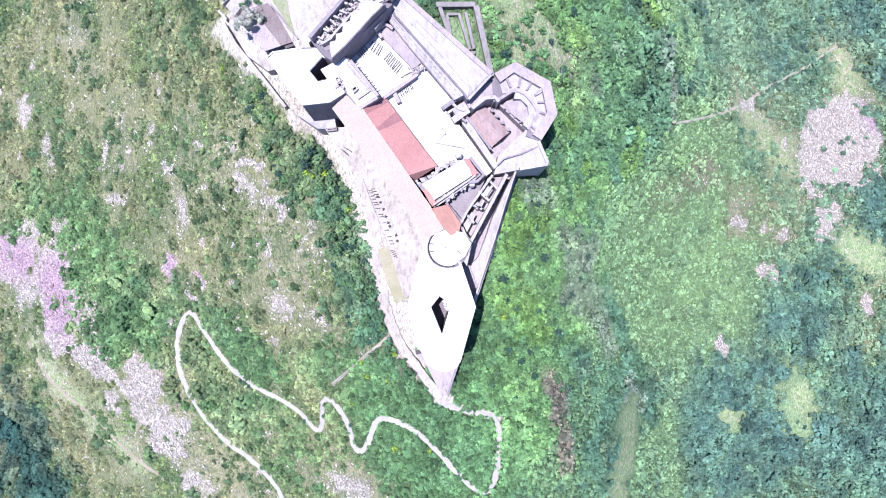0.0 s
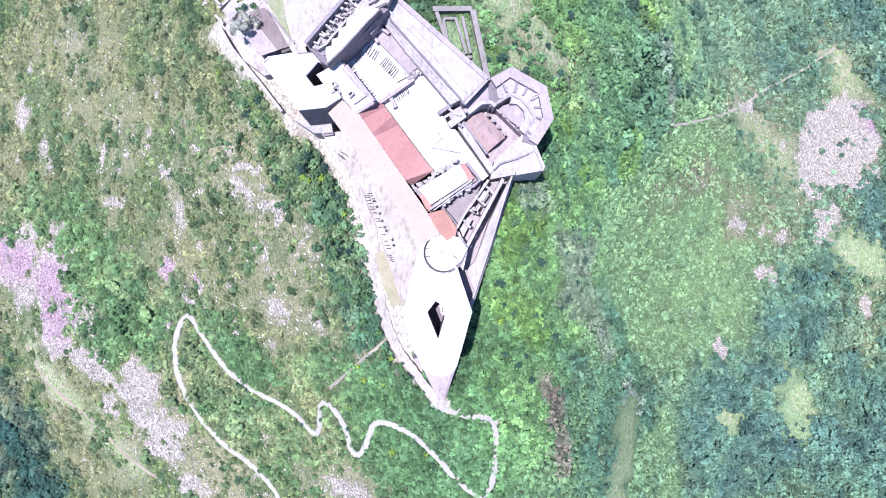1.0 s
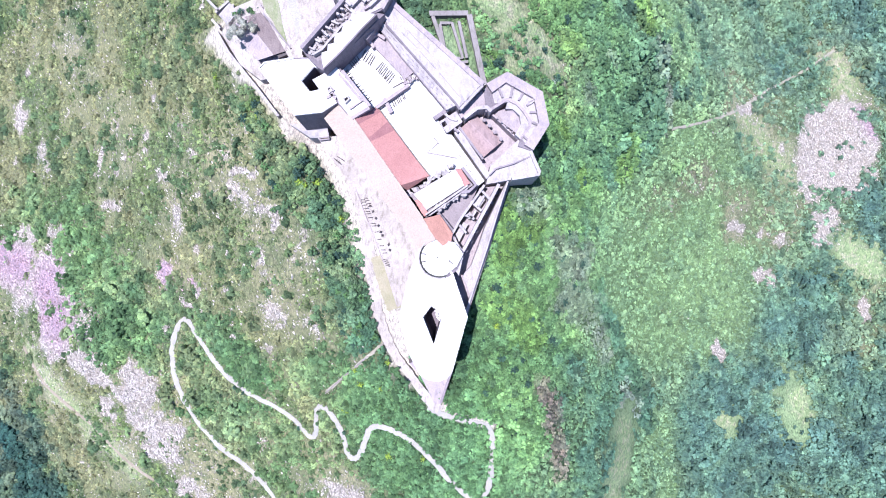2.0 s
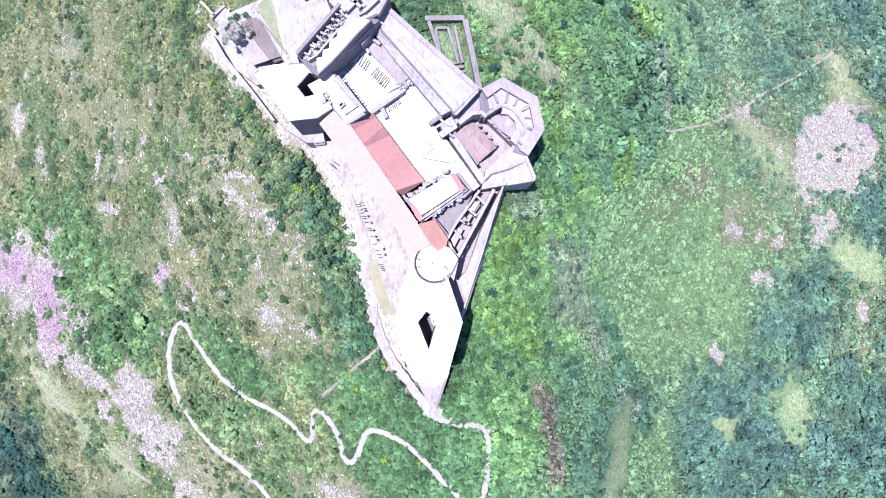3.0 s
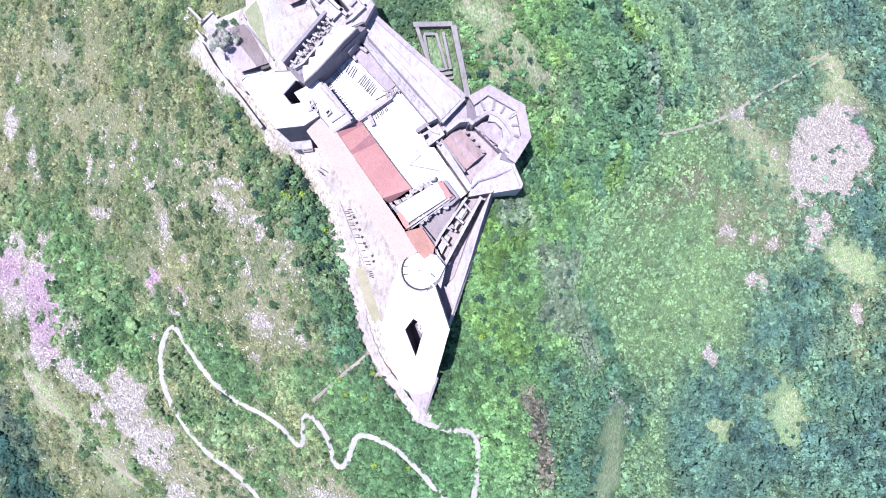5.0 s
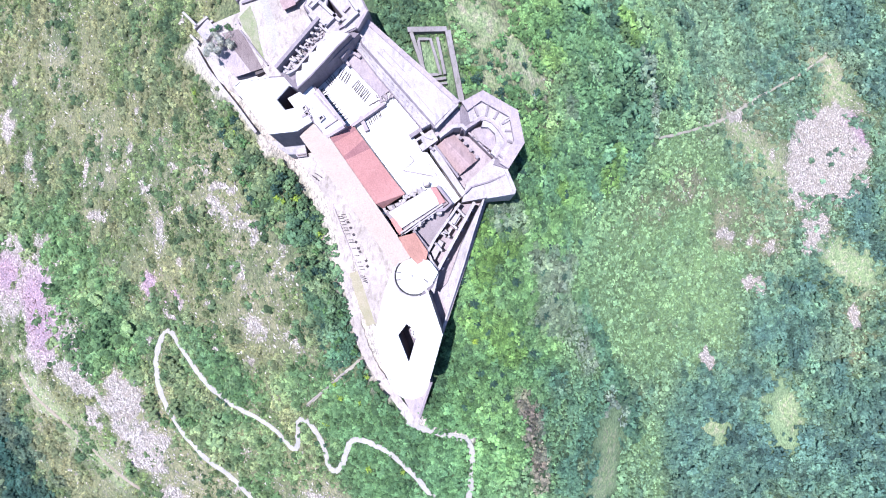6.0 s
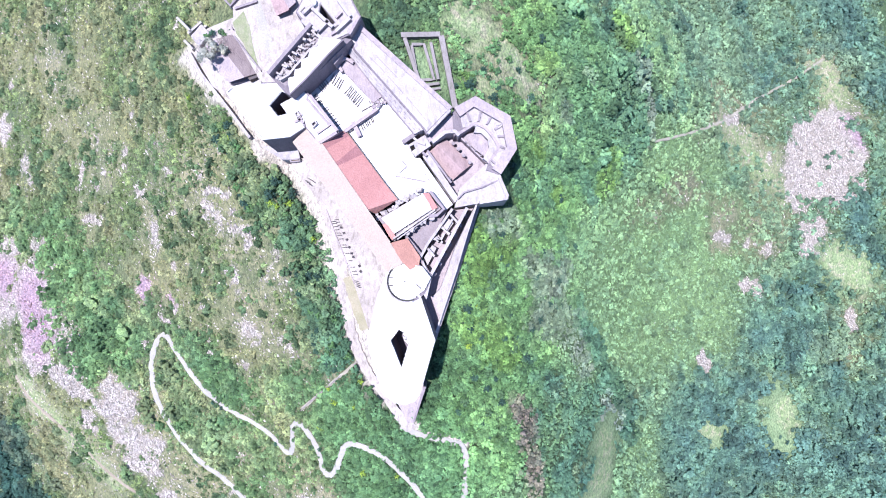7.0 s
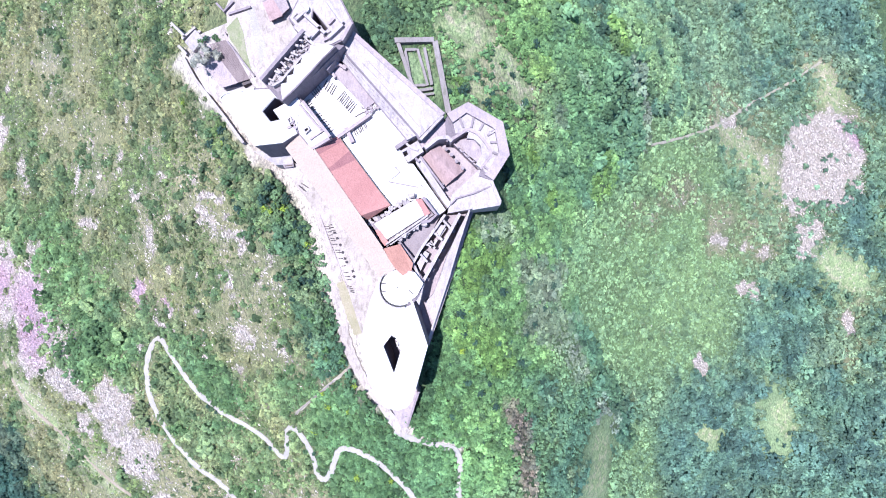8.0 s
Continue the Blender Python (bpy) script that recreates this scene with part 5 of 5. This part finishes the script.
def scatter(name, xs, ys, sizes, tints, k, seed, label, category, leaf=0.2, flat=0.75):
    rng = random.Random(seed)
    nr = np.random.RandomState(seed)
    made = [clump(rng, *k, flat, leaf) for _ in range(14)]
    temps, tris = np.stack([v for v, _ in made]), made[0][1]
    n, nv = len(xs), temps.shape[1]
    body = temps[nr.randint(0, 14, n)]
    a = nr.uniform(0, 2 * np.pi, n)
    ca, sa, s = np.cos(a)[:, None], np.sin(a)[:, None], sizes[:, None]
    px = (body[..., 0] * ca - body[..., 1] * sa) * s + xs[:, None]
    py = (body[..., 0] * sa + body[..., 1] * ca) * s + ys[:, None]
    pz = body[..., 2] * s * nr.uniform(0.75, 1.35, n)[:, None] + ground_z(xs, ys)[:, None]
    verts = np.stack([px, py, pz], -1).reshape(-1, 3)
    faces = (tris[None] + nv * np.arange(n)[:, None, None]).reshape(-1, 3)
    col = np.repeat(np.concatenate([tints, np.ones((n, 1))], 1), nv, axis=0)
    me = mesh_from(name, verts, faces, M_LEAF, colours={"tint": col})
    me.polygons.foreach_set("use_smooth", np.ones(len(faces), bool))
    return tagged(new(name, me), label, category, kind="stuff")


def jitter(x0, x1, y0, y1, step, seed):
    nr = np.random.RandomState(seed)
    X, Y = np.meshgrid(np.arange(x0, x1, step), np.arange(y0, y1, step))
    x, y = X.ravel() + nr.uniform(-.55, .55, X.size) * step, Y.ravel() + nr.uniform(-.55, .55, X.size) * step
    return x, y, nr


def near_line(x, y, line, d):
    m = np.zeros(x.shape, bool)
    for (ax, ay), (bx, by) in zip(line, line[1:]):
        dx, dy = bx - ax, by - ay
        u = np.clip(((x - ax) * dx + (y - ay) * dy) / (dx * dx + dy * dy + 1e-6), 0, 1)
        m |= np.hypot(x - ax - u * dx, y - ay - u * dy) < d
    return m


RUIN = [(-4.9, 111.1), (16.2, 112.8), (23.7, 74.0), (6.4, 81.4)]
FORT = [(-90.3, 118.1), (-91.5, 88.1), (-72.6, 60.6), (-52.5, 43.1), (-37.3, 15.6), (-29.7, -14.4), (-20.9, -36.9), (-2.0, -60.7), (8.0, -63.6), (15.4, -24.2), (27.7, 25.9), (48.9, 33.4), (45.0, 73.4), (30.0, 83.3), (17.5, 75.8), (-17.6, 113.2), (-17.7, 140.6), (-77.8, 140.5)]
DARK, MIDG, YEL = (0.038, 0.077, 0.06), (0.09, 0.155, 0.078), (0.16, 0.225, 0.058)
# The blue and pale leaf tints also carry distance haze in their colour.
OLIVE, HAZY_BLUE_LEAF, BRN, PALE = (0.16, 0.195, 0.078), (0.072, 0.127, 0.121), (0.16, 0.105, 0.11), (0.195, 0.245, 0.146)
# First tint: shade of the south-western valley put into the leaf colour.
VALLEY_SHADE, STRAW, SHRUB = (0.018, 0.055, 0.058), (0.25, 0.215, 0.13), (0.06, 0.11, 0.06)
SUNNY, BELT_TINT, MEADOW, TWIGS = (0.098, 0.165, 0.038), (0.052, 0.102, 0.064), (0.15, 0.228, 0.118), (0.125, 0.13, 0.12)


def blend(parts):
    total = sum(w for w, _ in parts)
    return sum(np.asarray(w)[:, None] * np.array(c)[None] for w, c in parts) / np.maximum(total, 1e-6)[:, None]


def plant(name, box, step, seed, k, label, scale=1.0, thin=0.0, canopy=False, leaf=0.2, hole=None):
    x, y, nr = jitter(*box, step, seed)
    sel = seen(x, y)
    if hole:
        sel &= ~((x > hole[0]) & (x < hole[1]) & (y > hole[2]) & (y < hole[3]))
    x, y = x[sel], y[sel]
    east, far = x > 14, np.clip((x - 130) / 120, 0, 1)
    st, sp, gr = stony_at(x, y), sparse_at(x, y), cover(x, y, GRASS, 0.9, 0.9)
    fo, lu, fe = cover(x, y, FOREST, 1.3, 1.0), cover(x, y, LUSH, 1.0, 0.7), cover(x, y, FERN, 1.3, 0.9)
    br, be, gy_, su = (cover(x, y, p, 0.9, 0.9) for p in (BROWN, BELT, GREY, SUNLIT))
    te, bu = cover(x, y, TERRACE), cover(x, y, BUSHY, 1.2, 0.7)
    fe = fe * (1 - be)
    cl = cover(x, y, CLEARING, 1.0, 1.0) * (x > 0)
    west = np.clip((-x - 35 + 12 * rough_noise(x, y, 40, 8)) / 30, 0, 1) * (1 - fo) * (1 - 0.65 * bu)
    n1, n2, n3 = rough_noise(x, y, 22, 31), rough_noise(x, y, 7, 32), rough_noise(x, y, 60, 33)
    sh = np.clip((0.7 * rough_noise(x, y, 9, 81) + 0.6 * rough_noise(x, y, 4, 82) + 0.4 * rough_noise(x, y, 45, 83) - 0.3) * 4, 0, 1) * np.maximum(west, 0.8 * (x > 60) * (1 - fo) * (1 - 0.7 * fe))
    keepp = 0.95 - thin + 0.6 * sh - west * (0.3 + 0.45 * rough_noise(x, y, 16, 21) + 0.25 * n2) - 1.2 * st - (0.75 - 0.1 * (x > 60)) * sp - 1.1 * gr - te - 0.65 * cl + 0.3 * fo - 0.9 * np.clip(n2 + 0.5 * rough_noise(x, y, 3.5, 36) - 0.45, 0, 1) * east * (1 - fe)
    if canopy:
        keepp = 0.9 * lu + 0.9 * fo + be + 0.35 * bu + 0.4 * (x > 10) * np.clip(0.4 + n3 - n1, 0, 1) - 1.2 * cl - fe * 0.9 - br - 0.6 * gy_ - 2 * gr - st
    ok = (nr.uniform(0, 1, x.size) < keepp) & ~inside(x, y, FORT) & ~near_line(x, y, TRAIL, 1.35 if step < 2.4 else 2.5 if step < 4 else 4.3) & ~near_line(x, y, UPPER, 3.0) & ~near_line(x, y, STEPS, 1.4) & ~near_line(x, y, RIM, 1.2) & ~near_line(x, y, DIRT, 1.6) & ~(inside(x, y, RUIN) & (step > 1.5))
    size = step * scale * (0.55 + 0.2 * bu + 0.6 * nr.uniform(0, 1, x.size) ** 2.5 + 0.25 * fo + 0.25 * lu + 0.2 * be - 0.15 * west + 0.3 * sh - 0.15 * sp - 0.2 * fe)
    w = lambda v: np.clip(v, 0, 4)
    tint = blend([(w((0.8 + 1.0 * n1 + 0.6 * lu) * (1 - 0.6 * west)), MIDG), (w((0.45 - 1.2 * n1 + n2 * 0.6 + 0.6 * fo - 0.8 * fe - 0.5 * lu) * (1 - 0.5 * west)), DARK),
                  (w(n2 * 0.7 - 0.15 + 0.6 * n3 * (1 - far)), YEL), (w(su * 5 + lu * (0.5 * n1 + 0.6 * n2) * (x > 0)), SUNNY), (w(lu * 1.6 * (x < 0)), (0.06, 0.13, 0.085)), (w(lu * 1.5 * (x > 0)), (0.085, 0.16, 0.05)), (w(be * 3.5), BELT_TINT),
                  (w(west * (1.4 + n2)), OLIVE), (w(west * (0.35 + 1.6 * rough_noise(x, y, 26, 71) + 1.3 * n2) * 2), STRAW), (w(sh * 3.5 * (x < 0)), SHRUB), (w(sh * 3 * (x > 0)), (0.06, 0.115, 0.08)),
                  # Far leaves shift to blue and pale: haze painted into the foliage.
                  (w(fo * 1.6 * (x > 0) + far * (0.55 - 0.6 * n3) * (1 - fe)), HAZY_BLUE_LEAF), (w(fe * 2.6), MEADOW), (w(far * 0.7 + n1 * 0.4) * (1 - fo) * (not canopy), PALE),
                  (w(sp * 2.0 * (x > 60)), (0.21, 0.25, 0.14)), (w(br * 6), BRN), (w(gy_ * 6), TWIGS), (w(bu * 2.2), (0.08, 0.155, 0.062)), (w(fo * 9 * (x < 0)), VALLEY_SHADE)])
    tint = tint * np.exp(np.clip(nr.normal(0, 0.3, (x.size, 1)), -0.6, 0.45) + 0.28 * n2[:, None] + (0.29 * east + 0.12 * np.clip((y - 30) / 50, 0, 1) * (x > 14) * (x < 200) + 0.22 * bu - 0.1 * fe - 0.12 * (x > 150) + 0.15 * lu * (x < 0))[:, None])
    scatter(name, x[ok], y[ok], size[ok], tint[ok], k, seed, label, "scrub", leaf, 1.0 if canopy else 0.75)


plant("scrub", (-335, 14, -195, 205), 2.5, 3, (5, 5), "dry olive scrub and low bushes on the western slope")
plant("undergrowth", (-335, 14, -195, 205), 1.35, 7, (1, 2), "small tufts of straw and herbs on the western slope", 0.62, -0.1, leaf=0.5)
NEAR = (-110, 112, -135, 135)
plant("thicket", (8, 445, -240, 265), 2.9, 4, (6, 5), "dense green bushes on the eastern slope", hole=NEAR)
plant("thicket", (8, 112, -135, 135), 2.2, 14, (6, 4), "tangled green bushes below the eastern walls")
plant("undergrowth", (8, 445, -240, 265), 2.6, 9, (2, 1), "low green herbs between the eastern bushes", 0.6, 0.2, leaf=0.4)
plant("canopy", (-335, 445, -240, 265), 5.4, 12, (16, 12), "closed tree crowns in the damp hollows", 0.92, 0.0, True, 0.14, NEAR)
plant("canopy", NEAR, 3.3, 13, (13, 10), "close green tree crowns round the fortress", 0.82, 0.0, True, 0.14)


# ---- loose stones on the slopes ----
def boulders(name, box, step, seed, label):
    x, y, nr = jitter(*box, step, seed)
    sel = seen(x, y)
    x, y = x[sel], y[sel]
    st, sp = stony_at(x, y), sparse_at(x, y)
    west = np.clip((-x - 35) / 30, 0, 1) * (1 - cover(x, y, FOREST, 1.0, 0.7))
    ok = (nr.uniform(0, 1, x.size) < 1.0 * st + 0.25 * sp + 0.1 * west + 0.12 * west * (rough_noise(x, y, 12, 41) > 0.35)) & ~inside(x, y, FORT) & ~near_line(x, y, TRAIL, 2.0)
    x, y = x[ok], y[ok]
    n = len(x)
    s = 0.16 + 0.6 * nr.uniform(0, 1, n) ** 4 + 0.2 * st[ok]
    base = np.array([(1, 0, 0), (0, 1, 0), (-1, 0, 0), (0, -1, 0), (0.1, 0.1, 0.8), (-0.1, 0, -0.6)], float)
    tri = np.array([(0, 1, 4), (1, 2, 4), (2, 3, 4), (3, 0, 4), (1, 0, 5), (2, 1, 5), (3, 2, 5), (0, 3, 5)])
    v = base[None] * nr.uniform(0.6, 1.3, (n, 6, 3)) * s[:, None, None] * np.array([1.9, 0.75, 0.75])
    a = nr.normal(2.2, 0.6, n)
    ca, sa = np.cos(a)[:, None], np.sin(a)[:, None]
    px, py = v[..., 0] * ca - v[..., 1] * sa + x[:, None], v[..., 0] * sa + v[..., 1] * ca + y[:, None]
    pz = v[..., 2] + ground_z(x, y)[:, None] + 0.1
    faces = (tri[None] + 6 * np.arange(n)[:, None, None]).reshape(-1, 3)
    ob = new(name, mesh_from(name, np.stack([px, py, pz], -1).reshape(-1, 3), faces, M_ROCK, {"pink": np.repeat(cover(x, y, PINK, 1.2, 0.6), 6)}))
    return tagged(ob, label, "stones", kind="stuff")


def rock_material():
    s = Shader("bleached_limestone")
    geo = s.node("ShaderNodeNewGeometry")
    c = s.ramp(geo.outputs["Random Per Island"], (0.0, (0.17, 0.145, 0.13)), (0.4, (0.36, 0.31, 0.29)), (1.0, (0.66, 0.58, 0.55)))
    c = s.mix(s.attr("pink"), c, s.mix(1.0, c, (0.93, 0.71, 0.84), "MULTIPLY"))
    f = s.noise(2.5, 5, 0.7)
    return s.done(s.mix(0.4, c, s.ramp(f, (0.3, (0.5, 0.5, 0.5)), (0.7, (1, 1, 1))), "MULTIPLY"), f, 0.4, 0.1)


M_ROCK = rock_material()
boulders("scree", (-335, -20, -195, 205), 1.35, 51, "bleached limestone boulders scattered over the western slope")
boulders("scree", (60, 445, -230, 250), 1.45, 52, "bleached limestone boulders in the eastern clearings")


# ---- trees close round the fortress ----
def make_tree(seed, tint, label, r=3.0, tall=5.0, leaf=0.23, k=760):
    rng = random.Random(seed)
    tree = thing("tree", label, "tree", "trees round the fortress")
    bm = bmesh.new()

    def limb(a, b, ra, rb):
        d = (b - a).normalized()
        u = d.orthogonal().normalized()
        w = d.cross(u)
        rows = [[bm.verts.new(p + (u * math.cos(t) + w * math.sin(t)) * q) for t in [math.pi * i / 3 for i in range(6)]] for p, q in ((a, ra), (a.lerp(b, 0.5) + u * ra * 0.4, (ra + rb) / 2), (b, rb))]
        for lo, hi in zip(rows, rows[1:]):
            for i in range(6):
                bm.faces.new((lo[i], lo[(i + 1) % 6], hi[(i + 1) % 6], hi[i]))

    fork = Vector((rng.uniform(-.3, .3), rng.uniform(-.3, .3), tall * 0.45))
    limb(Vector((0, 0, -1.5)), fork, 0.28, 0.18)
    lobes = []
    for i in range(11):
        a, q = 2.4 * i + rng.uniform(-.5, .5), r * math.sqrt((i + 0.5) / 11) * rng.uniform(0.7, 1.0)
        c = Vector((q * math.cos(a), q * math.sin(a), tall * (0.95 - 0.4 * (q / r) ** 2) * rng.uniform(0.85, 1.1)))
        lobes.append((c, r * rng.uniform(0.24, 0.42)))
        if i % 2 == 0:
            limb(fork, c, 0.12, 0.03)
    part("trunk", bm, M_BARK, tree)
    pieces = []
    for c0, rad in lobes:
        for _ in range(5):
            d = Vector((rng.gauss(0, 1), rng.gauss(0, 1), rng.gauss(0.5, 0.7))).normalized()
            pieces.append(tuft(rng, c0 + d * rad * 0.55, rad * rng.uniform(0.5, 0.75), (d + Vector((0, 0, 0.5))).normalized(), 2))
    solid = len(pieces) if 400 < k < 1000 else 12 if k < 400 else 28
    pieces = pieces[:solid]
    for i in range(k // 4):
        c0, rad = lobes[i % 11]
        d = Vector((rng.gauss(0, 1), rng.gauss(0, 1), rng.gauss(0.3, 0.8))).normalized()
        n = (d + Vector((rng.gauss(0, .4), rng.gauss(0, .4), 0.4 + rng.gauss(0, .3)))).normalized()
        pieces.append(spray(rng, c0 + d * rad * rng.uniform(0.9, 1.2), leaf * rng.uniform(0.6, 1.4), n))
    verts, faces = gather(pieces)
    shade = np.concatenate([np.full(len(v), rng.uniform(0.8, 1.25)) for v, _ in pieces])
    col = np.tile(np.array([*tint, 1.0]), (len(verts), 1)) * shade[:, None]
    crown = new("crown", mesh_from("crown", verts, faces, M_LEAF, colours={"tint": col}))
    crown.data.polygons.foreach_set("use_smooth", np.ones(len(faces), bool))
    crown.parent = tree
    return tree


KINDS = [make_tree(1, MIDG, "broad green tree on the slope below the walls"), make_tree(2, DARK, "dark dense evergreen tree below the walls", 3.2, 5.5),
         make_tree(3, (0.1, 0.19, 0.075), "fresh light green tree on the slope"), make_tree(4, (0.06, 0.12, 0.085), "bluish green tree on the slope", 2.8, 4.6),
         make_tree(5, (0.19, 0.16, 0.15), "leafless greyish brown tree on the slope", 2.8, 4.5, 0.2, 300), make_tree(6, (0.23, 0.32, 0.05), "bright yellow-green bushy tree", 1.9, 3.2, 0.26, 330)]
used = [0] * len(KINDS)


def put_tree(kind, x, y, s, turn, z=None):
    m = pose(x, y, gz(x, y) - 0.2 if z is None else z, 0, 0, turn) @ Matrix.Diagonal((s, s, s * 0.95, 1))
    if used[kind] == 0:
        KINDS[kind].matrix_basis = m
    else:
        copy_thing(KINDS[kind], m)
    used[kind] += 1


for x, y in [(-57.1, 31.4), (-59.2, 32.7), (-52.3, 33.2), (-26.1, -62.2), (-36.6, -61.2), (-44.6, -77.4), (-22.9, -49.8), (-46.4, -76.1), (-100.7, 82.0), (-39.1, -54.0), (-55.1, 34.7), (-23.6, -98.2), (-78.5, 62.8), (-42.8, 17.5), (-6.6, -99.4), (63.0, 63.0), (27.4, -30.7), (30.6, -12.4)]:
    put_tree(5, x, y, 0.8 + 0.6 * rng.random(), rng.uniform(0, 360))
spots = []
tries = 0
while len(spots) < 230 and tries < 6000:
    tries += 1
    (ax, ay), (bx, by), r = LUSH[rng.randrange(len(LUSH))]
    u = rng.random()
    x, y = ax + (bx - ax) * u + rng.gauss(0, r * 0.6), ay + (by - ay) * u + rng.gauss(0, r * 0.6)
    if inside(np.array([x]), np.array([y]), FORT)[0] or any(math.hypot(x - p, y - q) < 2.9 for p, q in spots) or near_line(np.array([x]), np.array([y]), TRAIL + UPPER[::-1], 4.0)[0]:
        continue
    spots.append((x, y))
    brown = cover(np.array([x]), np.array([y]), BROWN)[0] > 0.4
    put_tree(4 if brown else rng.choice((0, 0, 1, 1, 2, 2, 3)), x, y, rng.uniform(0.55, 1.1), rng.uniform(0, 360))
FLOWERING = make_tree(9, (0.27, 0.265, 0.235), "grey-leaved flowering tree leaning over the shed", 4.2, 6.0, 0.17, 1900)
FLOWERING.matrix_basis = pose(*(-81.9, 97.1), 31.0, 0, 0, 40) @ Matrix.Scale(1.75, 4)
for x, y in [(-84.4, 106.6), (-80.5, 107.1), (-76.3, 108.5), (-86.8, 105.1), (-79.0, 105.6)]:
    put_tree(rng.choice((0, 2, 3)), x, y, rng.uniform(0.5, 0.75), rng.uniform(0, 360), 31.0)
dead = thing("dead_tree", "bleached leafless dead tree among green bushes", "tree")
dead.location = (*(55.8, 83.1), gz(*(55.8, 83.1)))
bm = bmesh.new()
for k in range(9):
    ang, ln = k * 0.7 + rng.uniform(-.2, .2), rng.uniform(1.5, 3.2)
    tip = Vector((ln * math.cos(ang), ln * math.sin(ang), 4.0 + rng.uniform(0, 1.5)))
    base = Vector((0, 0, rng.uniform(1.5, 3.0)))
    u = (tip - base).orthogonal().normalized() * 0.09
    w = (tip - base).normalized().cross(u)
    vs = [bm.verts.new(base + u), bm.verts.new(base + w), bm.verts.new(base - u), bm.verts.new(base - w), bm.verts.new(tip)]
    for i in range(4):
        bm.faces.new((vs[i], vs[(i + 1) % 4], vs[4]))
part("branches", bm, M_WHITE, dead)
part("trunk", prism(disc(0, 0, 0.22, 8), -1.5, 3.2), M_WHITE, dead)
for x, y in [(-109.9, -74.2), (-112.6, -73.1), (-107.2, -75.7), (-51.6, -89.0), (-47.2, -89.6), (-61.5, -86.5), (-74.1, -92.3)]:
    put_tree(rng.choice((0, 1, 3)), x, y, rng.uniform(0.5, 0.8), rng.uniform(0, 360))
